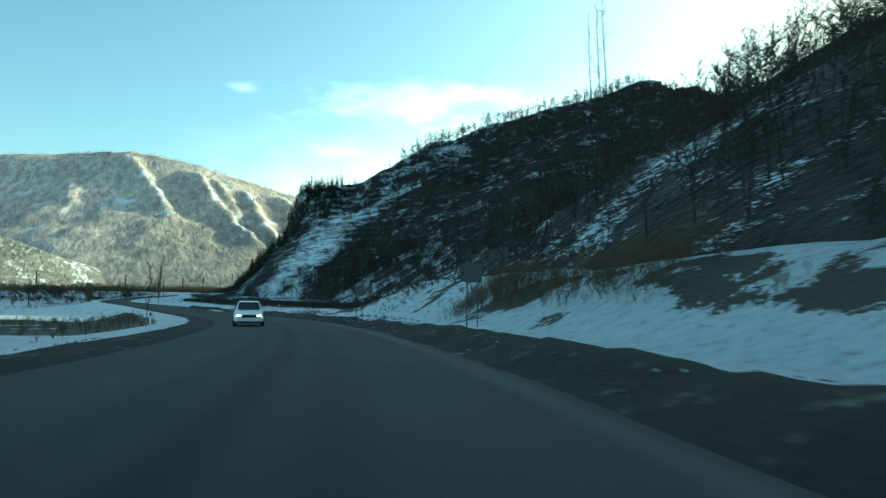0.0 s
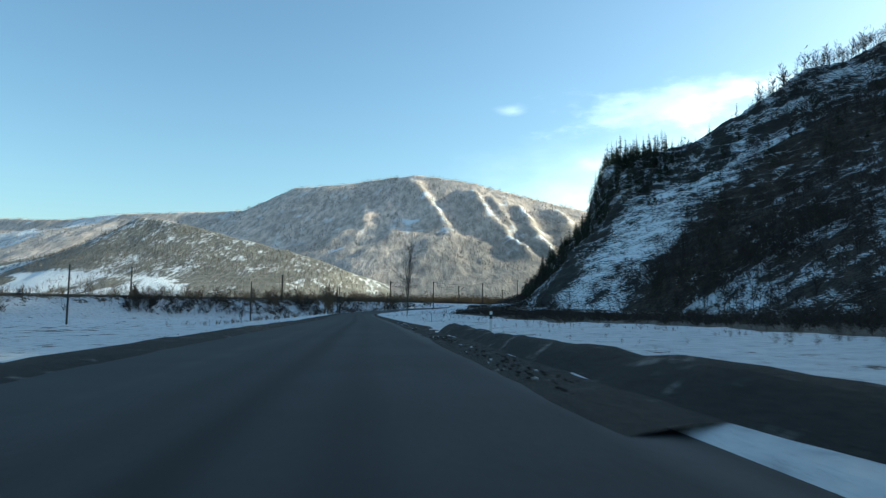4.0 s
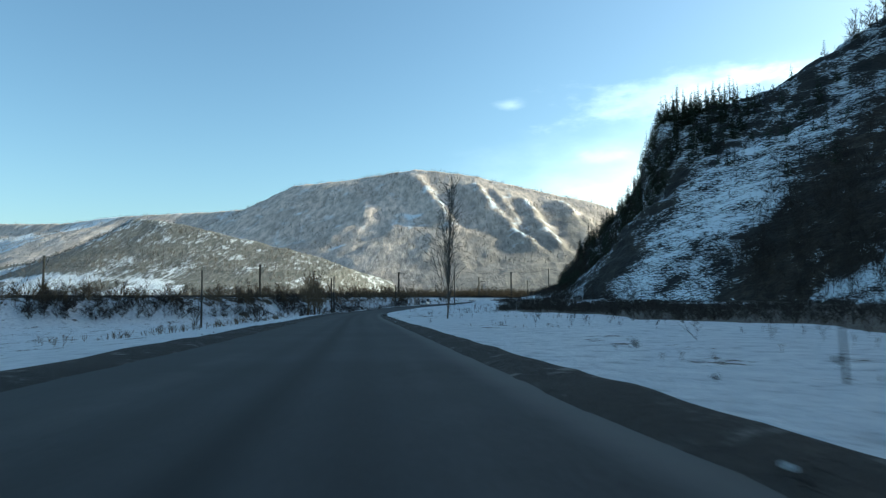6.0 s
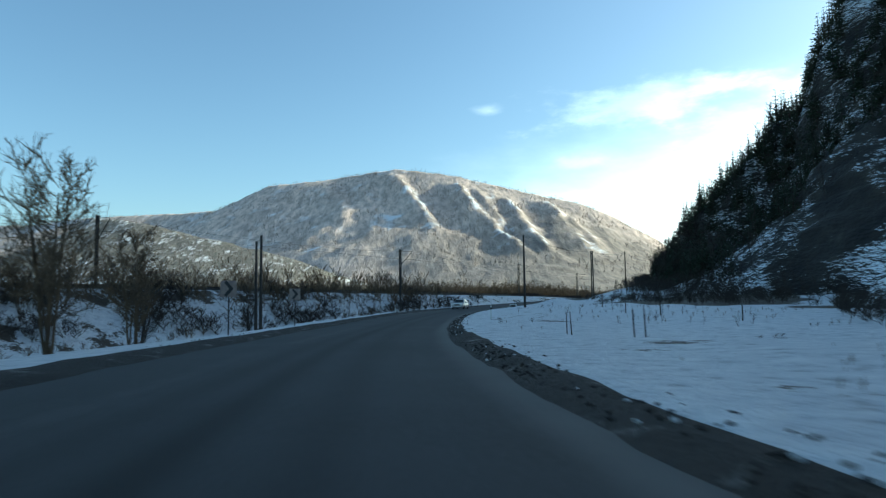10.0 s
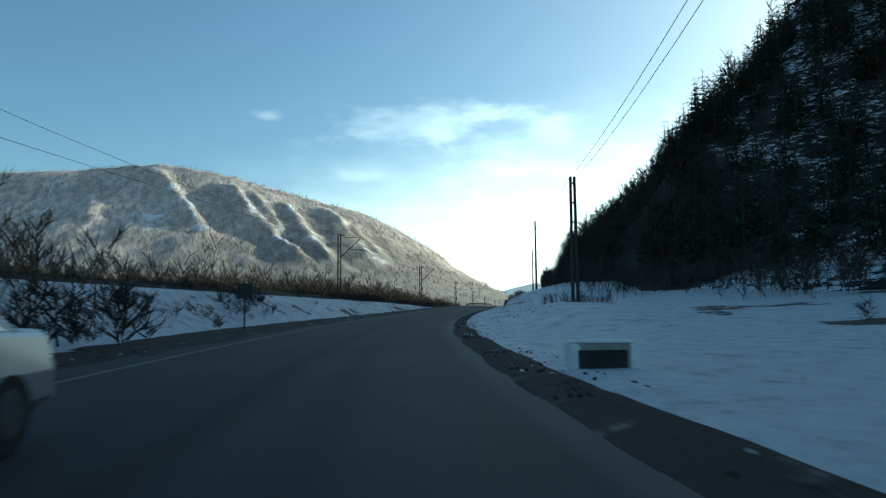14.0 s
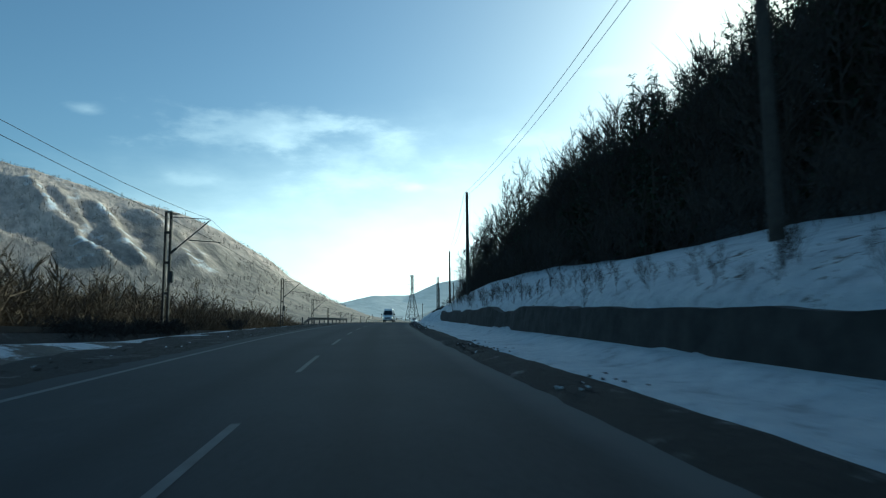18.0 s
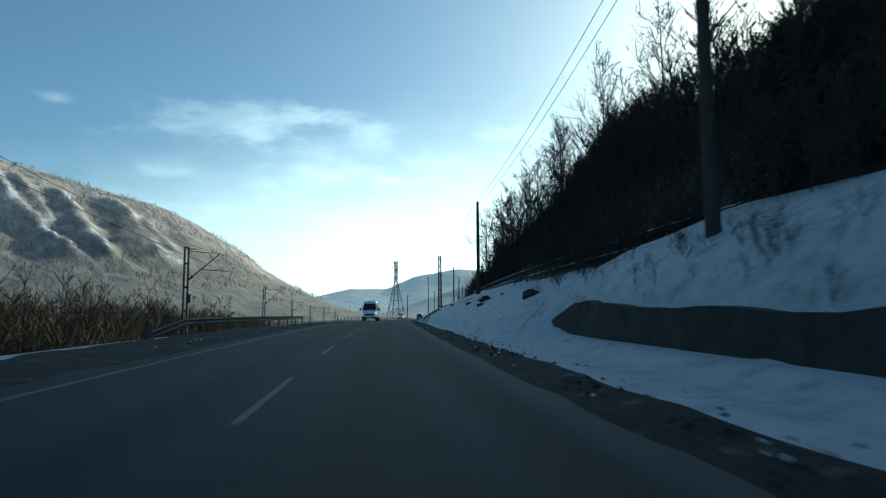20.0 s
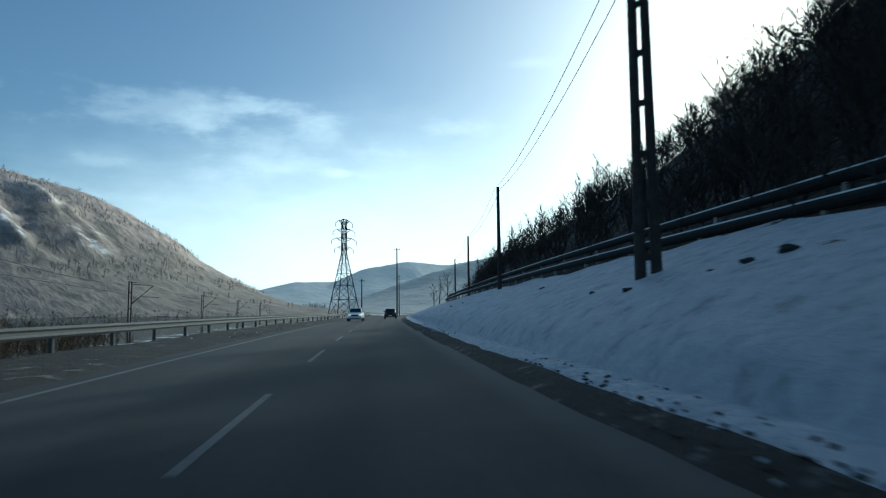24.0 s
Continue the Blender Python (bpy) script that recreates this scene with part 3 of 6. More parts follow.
def strip(name, y0, y1, step, offsets, lift, mat, label, category, jitter=0.0, cover=None, spread=None):
    """A ribbon along the road: offsets from its middle and heights over it."""
    ys = np.arange(y0, y1 + step / 2, step)
    off, up = np.array(offsets, float), np.array(lift, float)
    yy, oo = np.meshgrid(ys, off, indexing="ij")
    uu = np.broadcast_to(up, yy.shape).copy()
    h = heading(yy)
    inner = (np.arange(len(off)) > 0) & (np.arange(len(off)) < len(off) - 1)
    if jitter:
        uu += jitter * inner * (fbm(yy, oo, 1.7, 4, 41) + 0.6 * fbm(yy, oo, 9, 2, 42))
        oo = oo + jitter * 1.5 * ~inner * np.sign(oo) * (np.abs(oo) > 4.2) * fbm(yy, oo, 6, 4, 43)
    if spread:
        oo = oo + spread(yy) * np.linspace(0, 1, len(off)) ** 1.5
    xx, y2 = road_x(yy) + oo * np.cos(h), yy - oo * np.sin(h)
    zz = road_z(yy) + uu
    att = [("cover", (cover(yy, oo) if cover else np.zeros(yy.shape)).ravel())]
    ob = array_mesh(name, np.stack([xx, y2, zz], -1).reshape(-1, 3), grid_faces(*yy.shape), mat, smooth=True, attributes=att)
    return tagged(ob, label, category, kind="structure")


def build_road():
    # darker lane wear and the dark seam along the middle
    def wear(y, n):
        seam = np.exp(-((n + 0.1 + 0.15 * fbm(y, 0 * y, 30, 3, 51)) / 0.28) ** 2) * (1 - smooth(330, 400, y))
        salt = np.exp(-((n - 3.15) / 0.40) ** 2) * smooth(95, 130, y) + 0.8 * np.exp(-((n - 3.5) / 0.35) ** 2) * (1 - smooth(95, 130, y))
        tracks = 0.45 * np.exp(-((np.abs(n) - 1.0) / 0.35) ** 2) + 0.30 * fbm(n * 6, y * 0.4, 5, 3, 52) - 0.25 * np.exp(-((np.abs(n) - 1.9) / 0.5) ** 2)
        return np.clip(0.95 * seam + tracks - 0.9 * salt, -1, 1)
    offs = np.concatenate([[-4.2], np.arange(-3.9, 3.95, 0.15), [4.2]])
    strip("road", -110, 1100, 2.0, offs, 0.05 - 0.02 * np.abs(offs) / 4, ASPHALT, "grey worn asphalt two-lane road with salt film", "road", cover=wear)
    strip("shoulder_right", 104, 700, 0.5, [3.15, 3.3, 3.5, 3.7, 3.9, 4.1, 4.35], [0.0, 0.05, 0.10, 0.14, 0.15, 0.10, -0.12], DIRT,
          "dirty gravel and ploughed snow shoulder", "road shoulder", jitter=0.06,
          spread=lambda y: 0.22 * fbm(y, 0 * y, 3.5, 4, 45) + 0.45 * np.exp(-((y - 256) / 22) ** 2) + 0.75 * (1 - smooth(125, 165, y)) - 0.3 * smooth(505, 520, y))
    strip("berm_right", -100, 124, 0.5, [3.7, 4.1, 4.4, 4.7, 5.0, 5.3, 5.6, 6.0], [-0.05, 0.06, 0.19, 0.33, 0.43, 0.47, 0.42, 0.10], DIRT,
          "high berm of dirty ploughed snow and gravel", "road shoulder", jitter=0.16,
          spread=lambda y: 0.30 * fbm(y, 0 * y, 3.5, 4, 46) - 0.9 * smooth(88, 118, y))
    strip("shoulder_left", -100, 300, 0.8, [-5.9, -5.4, -5.0, -4.5, -4.0, -3.6], [-0.08, 0.06, 0.13, 0.13, 0.08, 0.0], DIRT,
          "dark gravel road shoulder with slush", "road shoulder", jitter=0.07)
    strip("verge_left", 300.5, 700, 0.8, [-8.2, -7.5, -6.4, -5.2, -4.5, -4.0, -3.6], [-0.3, 0.02, 0.06, 0.08, 0.06, 0.05, 0.0], DIRT,
          "wide dark gravel verge with slush", "road shoulder", jitter=0.07)


# ---- hillside on the right ----
def hill_point(y, u):
    """World place on the hillside, u metres beyond its foot."""
    y, u = np.asarray(y, float), np.asarray(u, float)
    h = heading(y)
    up = hill_height(y, u)
    # buttresses and clefts in the rock nose
    cliff = smooth(305, 330, y - 0.3 * u) * (1 - smooth(405, 435, y)) * smooth(3, 14, u) * (1 - smooth(90, 130, u))
    rib = 0.45 - 1.6 * np.abs(fbm(y + 0.2 * up, up * 0.22, 19, 3, 37))
    out_ = cliff * (3.2 * rib + 1.3 * fbm(y, up * 0.8, 5, 4, 38))
    n = np.interp(y, HILL_Y, FOOT) + u - out_
    return np.stack([road_x(y) + n / np.cos(h), y, road_z(y) + up], -1)


def build_hill():
    us = np.concatenate([[-2.0, -1.0], np.arange(0, 70, 0.55), 70 + np.cumsum(0.8 * 1.05 ** np.arange(50))])
    ys = np.concatenate([np.arange(-200, 290, 3.0), np.arange(290, 450, 0.75), np.arange(450, 1000, 3.0)])
    yy, uu = np.meshgrid(ys, us, indexing="ij")
    p = hill_point(yy, uu)
    p[..., 2] -= 2.5 * (uu < 0) + 1.5 * (uu < -1.5)
    lean = yy - 0.42 * uu + 4 * fbm(yy, uu, 24, 3, 62)
    rocky = smooth(297, 306, lean) * (1 - smooth(400, 430, yy))
    # snow lies in a gully up the nose, on the talus at its foot and in clearings of the wood
    gully = smooth(300, 306, lean) * (1 - smooth(320, 330, lean)) * (1 - 0.45 * np.exp(-((lean - 313.5) / 1.6) ** 2) * (uu < 30)) * (1 - smooth(95, 130, uu))
    buttress = np.exp(-((yy - 311) / 7) ** 2 - ((uu - 20) / 9) ** 2) + np.exp(-((yy - 333) / 7) ** 2 - ((uu - 11) / 8) ** 2)
    talus = (1 - smooth(8, 17, uu)) * smooth(318, 330, yy) * (1 - smooth(366, 376, yy))
    ledges = smooth(330, 345, lean) * (1 - smooth(425, 440, yy))
    clearing = smooth(0.28, 0.42, fbm(yy, uu * 0.6, 38, 3, 66)) * (1 - rocky) * (1 - smooth(42, 58, uu))
    patch = np.exp(-((yy - 217) / 6) ** 2 - ((uu - 22) / 4) ** 2) + np.exp(-((yy - 285) / 7) ** 2 - ((uu - 4) / 3) ** 2) + 0.5 * np.exp(-((yy - 160) / 12) ** 2 - ((uu - 25) / 4) ** 2)
    snowy = 0.25 * fbm(yy, uu, 30, 4, 61) - 0.30 + gully * (0.30 + 0.7 * fbm(yy + 0.5 * uu, uu * 0.5, 16, 4, 64)) - 0.5 * buttress
    snowy = snowy + talus * (0.30 + 0.5 * fbm(yy, uu, 14, 3, 68)) - 0.10 * ledges + 0.35 * clearing + 0.8 * patch
    shelf = smooth(374, 380, yy) * (1 - smooth(402, 410, yy)) * (np.exp(-((uu - 3.6) / 0.5) ** 2) + np.exp(-((uu - 1.6) / 0.4) ** 2)) * smooth(-0.2, 0.2, fbm(yy, uu, 7, 3, 69))
    high = np.exp(-((yy - 419) / 7) ** 2 - ((uu - 12) / 2.5) ** 2)
    snowy = snowy - 0.20 * (1 - rocky) - 0.6 * smooth(425, 445, yy) - 0.45 * smooth(368, 378, yy) * (1 - smooth(10, 14, uu)) + 0.16 * smooth(352, 360, yy) * smooth(13, 17, uu) * (1 - smooth(40, 50, uu)) + 0.55 * shelf + 0.75 * high
    ob = array_mesh("hillside", p.reshape(-1, 3), grid_faces(*yy.shape), HILL, smooth=True,
                    attributes=[("cover", rocky.ravel()), ("snowy", snowy.ravel())])
    tagged(ob, "steep rocky wooded hillside with patches of snow", "hillside", kind="structure")


# ---- far mountains ----
def range_mesh(name, xs, crest_x, crest_z, y_crest, depth, mat, label, base=-6.0, gully=0.0, wave=170.0, seed=0, rows=90, back=400.0, hump=1.0, ribs=(), fields=()):
    v = np.linspace(-back / depth, 1, rows)
    xx, vv = np.meshgrid(xs, v, indexing="ij")
    top = np.interp(xx, crest_x, crest_z)
    wob = fbm(xx, vv * 900, 700, 3, seed + 4) * 120
    phase = (xx + wob - 430 * vv + 90 * fbm(xx, 0 * vv, 500, 2, seed + 5)) / wave
    rib = (np.abs(np.mod(phase, 1) - 0.5) * 2) * (0.35 + 0.65 * value_noise(np.floor(phase), 0 * vv, seed + 6))
    ridge, snow = 0 * xx, 0 * xx
    for x0, slant, v0, v1, rise, white in ribs:  # long gentle flank in shade, short snowy flank to the sun
        d = xx - x0 - slant * vv + 26 * fbm(xx, vv * depth, 120, 3, seed + 11)
        on = smooth(v0, v0 + 0.10, vv) * (1 - smooth(v1 - 0.10, v1 + 0.08, vv))
        ridge = np.maximum(ridge, 1.05 * rise * on * np.clip(np.minimum(1 + d / 95, 1 - d / 42), 0, 1))
        broken = smooth(-0.30, 0.35, fbm(xx + 0.6 * d, vv * depth, 34, 5, seed + 12))
        strip_ = smooth(-16, 4, d) * (1 - smooth(10, 40, d)) * (0.1 + 0.9 * broken) + 0.75 * smooth(-60, 0, d) * (1 - smooth(20, 85, d)) * broken
        snow = np.maximum(snow, 0.54 * white * on * strip_)
    for x0, v0, wide, high, white in fields:
        snow = np.maximum(snow, white * np.exp(-((xx - x0) / wide) ** 2 - ((vv - v0) / high) ** 2) * smooth(-0.30, 0.20, fbm(xx, vv * depth, 45, 4, seed + 13)))
    down = np.clip(vv, 0, 1) ** hump
    prof = np.where(vv < 0, 1 + vv * 0.8, (1 - down) ** 1.15)
    z = base + (top - base) * prof
    env = smooth(0, 0.12, vv) * (1 - smooth(0.45, 0.8, vv))
    z = z - gully * (1 - rib) * env * smooth(60, 300, top) + (top - base) * 0.07 * fbm(xx, vv * depth, 420, 6, seed) * smooth(-0.02, 0.15, vv) * (1 - smooth(0.85, 1, vv))
    z = z + 4 * fbm(xx, vv * depth, 40, 3, seed + 9) + ridge
    y = y_crest - vv * depth + 40 * fbm(xx, vv * 100, 500, 2, seed + 7)
    side = 0.35 + 0.65 * smooth(-1500, -1100, xx)
    cover = 0.22 * smooth(-2700, -3100, xx) * (fbm(xx, vv * depth, 260, 3, seed + 8) > 0) + (0.12 * smooth(0.66, 0.95, rib) - 0.06) * env * side * (gully > 0) - 0.30 * smooth(0.42, 0.72, vv) * (gully > 0) * smooth(-1500, -1000, xx) + 0.22 * smooth(0.3, 0.5, vv) * fbm(xx, vv * depth, 160, 4, seed + 3)
    cover = cover - 0.10 * (gully > 0) * smooth(-1100, -600, xx) - 0.05 * (gully > 0) + snow
    if not gully:  # open fields at the foot
        cover = cover + 0.5 * smooth(0.60, 0.72, vv) * smooth(-0.1, 0.15, fbm(xx, vv * depth, 150, 3, seed + 1)) + 0.3 * smooth(-1500, -2100, xx) * smooth(0.0, 0.2, fbm(xx, vv * depth, 190, 3, seed + 2))
    dense = (gully > 0) * smooth(0.25, 0.6, vv + 0.15 * fbm(xx, vv * depth, 200, 3, seed + 2)) * smooth(-1400, -500, xx) * 0.62
    dense = np.maximum(dense, 0.72 * (gully > 0) * smooth(-1000, -420, xx) * smooth(0.02, 0.25, vv) * (1 - np.clip(snow * 3, 0, 1)))
    ob = array_mesh(name, np.stack([xx, y, z], -1).reshape(-1, 3), grid_faces(*xx.shape)[:, ::-1], mat, smooth=True, attributes=[("cover", cover.ravel()), ("dense", dense.ravel())])
    return tagged(ob, label, "mountain", kind="structure")


# each rib: x at the crest, slant down the slope, where it starts and ends, height, snow
MOUNTAIN_RIBS = [(-1420, 700, 0.10, 0.34, 12, 0.20), (-1290, 880, 0.02, 0.46, 24, 0.34), (-1058, 860, 0.06, 0.58, 26, 0.48), (-962, 720, 0.07, 0.42, 18, 0.32),
                 (-840, 645, 0.10, 0.58, 26, 0.52), (-652, 530, 0.04, 0.50, 24, 0.46), (-572, 420, 0.12, 0.46, 18, 0.38), (-1560, 760, 0.08, 0.40, 12, 0.12)]
# each snow field: x, place down the slope, half width, half height, snow
MOUNTAIN_FIELDS = [(-1210, 0.63, 55, 0.035, 0.40), (-1117, 0.51, 60, 0.030, 0.30), (-1031, 0.47, 70, 0.030, 0.34), (-905, 0.47, 60, 0.045, 0.36), (-1067, 0.37, 50, 0.030, 0.28),
                   (-591, 0.56, 70, 0.045, 0.42), (-1443, 0.35, 40, 0.025, 0.25), (-1625, 0.32, 40, 0.020, 0.22), (-700, 0.47, 50, 0.040, 0.30), (-1010, 0.70, 80, 0.030, 0.22)]


def build_mountains():
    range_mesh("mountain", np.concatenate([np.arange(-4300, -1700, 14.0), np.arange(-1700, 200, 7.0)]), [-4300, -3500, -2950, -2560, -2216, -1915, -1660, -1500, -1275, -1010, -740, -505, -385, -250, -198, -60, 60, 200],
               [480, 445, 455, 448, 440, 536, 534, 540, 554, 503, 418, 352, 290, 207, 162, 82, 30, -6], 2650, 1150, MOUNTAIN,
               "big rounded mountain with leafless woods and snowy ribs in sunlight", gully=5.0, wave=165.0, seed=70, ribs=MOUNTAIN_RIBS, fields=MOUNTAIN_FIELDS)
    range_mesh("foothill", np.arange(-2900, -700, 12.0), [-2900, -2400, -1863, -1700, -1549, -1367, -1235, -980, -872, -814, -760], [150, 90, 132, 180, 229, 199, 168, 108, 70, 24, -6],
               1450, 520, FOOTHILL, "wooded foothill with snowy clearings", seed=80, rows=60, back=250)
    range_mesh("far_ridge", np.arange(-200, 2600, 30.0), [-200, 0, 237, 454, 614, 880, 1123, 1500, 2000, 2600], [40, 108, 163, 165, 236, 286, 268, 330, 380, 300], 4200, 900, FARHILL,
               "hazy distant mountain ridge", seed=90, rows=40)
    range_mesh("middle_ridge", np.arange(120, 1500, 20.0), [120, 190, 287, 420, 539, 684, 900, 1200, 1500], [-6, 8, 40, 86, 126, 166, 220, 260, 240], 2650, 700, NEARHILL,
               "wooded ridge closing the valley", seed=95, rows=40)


# ---- plants ----
def prisms(segs, sides=3):
    """Tapered three-sided twigs from segments (a, b, ra, rb), as vertices and quads."""
    a, b = np.array([s[0] for s in segs]), np.array([s[1] for s in segs])
    ra, rb = np.array([s[2] for s in segs]), np.array([s[3] for s in segs])
    way = b - a
    way /= np.linalg.norm(way, axis=1)[:, None] + 1e-9
    ref = np.where(np.abs(way[:, 2:3]) < 0.9, np.array([[0, 0, 1.0]]), np.array([[1.0, 0, 0]]))
    u = np.cross(way, ref)
    u /= np.linalg.norm(u, axis=1)[:, None]
    w = np.cross(way, u)
    rings = []
    for base, r in ((a, ra), (b, rb)):
        for k in range(sides):
            t = 2 * math.pi * k / sides
            rings.append(base + r[:, None] * (math.cos(t) * u + math.sin(t) * w))
    v = np.stack(rings, 1).reshape(-1, 3)
    one = np.array([[k, (k + 1) % sides, sides + (k + 1) % sides, sides + k] for k in range(sides)])
    f = (np.arange(len(segs))[:, None, None] * 2 * sides + one[None]).reshape(-1, 4)
    return v, f


def tube(segs, sides=6):
    """One closed-sided tube through segments that follow each other."""
    pts = [s[0] for s in segs] + [segs[-1][1]]
    rad = [s[2] for s in segs] + [segs[-1][3]]
    v = np.array([p + np.array([math.cos(2 * math.pi * k / sides), math.sin(2 * math.pi * k / sides), 0]) * r for p, r in zip(pts, rad) for k in range(sides)])
    f = [[i * sides + k, i * sides + (k + 1) % sides, (i + 1) * sides + (k + 1) % sides, (i + 1) * sides + k] for i in range(len(segs)) for k in range(sides)]
    return v, np.array(f)


def bare_tree(seed, height, spread=0.55, limbs=9, twigs=5, fine=0, upright=0.5, low=0.25, stems=1, thick=0.022):
    """Trunk segments and crown segments of a leafless tree standing at the origin."""
    rng = np.random.default_rng(seed)
    trunk, crown = [], []
    for s in range(stems):
        p = np.array([0.0, 0.0, -0.3]) + (rng.normal(0, 0.12 * height * 0.15, 3) * [1, 1, 0] if stems > 1 else 0)
        lean = rng.normal(0, 0.05 if stems == 1 else 0.22, 2)
        r, nodes, count = height * thick, [], 6
        for i in range(count):
            q = p + np.array([lean[0] + rng.normal(0, 0.035), lean[1] + rng.normal(0, 0.035), 1.0]) * height * 1.05 / count
            r2 = height * thick * (1 - (i + 1) / count) ** 0.9 + 0.012
            trunk.append((p, q, r, r2))
            nodes.append((p, q, r, r2))
            p, r = q, r2
        for k in range(limbs):
            f = low + (0.97 - low) * (k + rng.random() * 0.8) / limbs
            i = min(int(f * count), count - 1)
            a, b, ra, rb = nodes[i]
            t = f * count - i
            st = a + (b - a) * t
            az = k * 2.4 + rng.normal(0, 0.5)
            length = height * spread * (1.05 - 0.75 * f) * rng.uniform(0.75, 1.2)
            d = np.array([math.cos(az), math.sin(az), upright + rng.normal(0, 0.15)])
            d /= np.linalg.norm(d)
            lr, parts = max(0.016, (ra + (rb - ra) * t) * 0.45), 3
            lp, limb = st, []
            for j in range(parts):
                d = d + np.array([rng.normal(0, 0.14), rng.normal(0, 0.14), 0.16])
                d /= np.linalg.norm(d)
                lq = lp + d * length / parts
                nr = lr * (1 - (j + 1) / (parts + 0.6))
                crown.append((lp, lq, max(lr * (1 - j / (parts + 0.6)), 0.012), max(nr, 0.01)))
                limb.append((lp, lq, d))
                lp = lq
            for j in range(twigs):
                a2, b2, d2 = limb[min(int(rng.random() * parts * 0.999), parts - 1)]
                s0 = a2 + (b2 - a2) * rng.random()
                dd = d2 + rng.normal(0, 0.55, 3) + np.array([0, 0, 0.25])
                dd /= np.linalg.norm(dd)
                tl = length * rng.uniform(0.25, 0.5)
                e0 = s0 + dd * tl
                crown.append((s0, e0, 0.014, 0.008))
                for _ in range(fine):
                    s1 = s0 + (e0 - s0) * rng.uniform(0.3, 1)
                    d3 = dd + rng.normal(0, 0.6, 3) + np.array([0, 0, 0.2])
                    crown.append((s1, s1 + d3 / np.linalg.norm(d3) * tl * rng.uniform(0.35, 0.7), 0.010, 0.006))
    return trunk, crown


def pine(seed, height, width=0.2, whorls=13, per=7):
    """A pine: trunk segments, and needle clumps as vertices and quads."""
    rng = np.random.default_rng(seed)
    trunk = [(np.array([0, 0, -0.4]), np.array([0, 0, height * 0.55]), height * 0.018, height * 0.012),
             (np.array([0, 0, height * 0.55]), np.array([0, 0, height * 0.97]), height * 0.012, 0.015)]
    v, f = [], []
    for k in range(whorls):
        h = height * (0.07 + 0.91 * k / (whorls - 1))
        reach = height * width * (1 - 0.85 * k / (whorls - 1)) * rng.uniform(0.75, 1.15) + 0.12
        for j in range(per):
            if rng.random() < 0.14:
                continue
            az = 2 * math.pi * (j + rng.random() * 0.8) / per + k
            out_, side = np.array([math.cos(az), math.sin(az), 0]), np.array([-math.sin(az), math.cos(az), 0])
            ln, drop = reach * rng.uniform(0.7, 1.2), rng.uniform(-0.25, 0.12)
            for part_ in range(3):
                c0 = np.array([0, 0, h + rng.normal(0, 0.1)]) + out_ * ln * (0.05 + 0.3 * part_) + np.array([0, 0, drop * ln * part_ * 0.4])
                c1 = c0 + out_ * ln * 0.42 + np.array([0, 0, drop * ln * 0.4 + rng.normal(0, 0.12) * ln])
                m = (c0 + c1) / 2 + np.array([0, 0, 0.10 * ln])
                wd = ln * rng.uniform(0.14, 0.24)
                i = len(v)
                v += [c0, m + side * wd, c1, m - side * wd + np.array([0, 0, rng.normal(0, 0.1) * ln])]
                f.append([i, i + 1, i + 2, i + 3])
    return trunk, (np.array(v), np.array(f))


def scatter(name, shapes, places, mat, label, category, parent=None):
    """Many copies of a few shapes in one mesh: places are (x, y, z, scale, turn, shape)."""
    vs, fs, n = [], [], 0
    ground = ground_z(np.array([p[0] for p in places]), np.array([p[1] for p in places]))
    for (x, y, z, s, a, k), g in zip(places, ground):
        z = g if z is None else z
        v, f = shapes[int(k)]
        c, si = math.cos(a), math.sin(a)
        w = np.empty_like(v)
        w[:, 0], w[:, 1], w[:, 2] = (v[:, 0] * c - v[:, 1] * si) * s + x, (v[:, 0] * si + v[:, 1] * c) * s + y, v[:, 2] * s + z
        vs.append(w)
        fs.append(f + n)
        n += len(v)
    ob = array_mesh(name, np.concatenate(vs), np.concatenate(fs), mat)
    return tagged(ob, label, category, kind="stuff")


def hill_places(rng, count, y0, y1, u0, u1, keep, size, shapes, power=1.0):
    """Random places on the hillside where keep(y, u) allows it."""
    y, u = rng.uniform(y0, y1, count * 6), u0 + (u1 - u0) * rng.random(count * 6) ** power
    ok = keep(y, u) > rng.random(count * 6)
    y, u = y[ok][:count], u[ok][:count]
    p = hill_point(y, u)
    return [(*p[i], rng.uniform(*size), rng.uniform(0, 6.28), rng.integers(shapes)) for i in range(len(y))]


def triangles(quads):
    return np.concatenate([quads[:, :3], quads[:, [0, 2, 3]]])


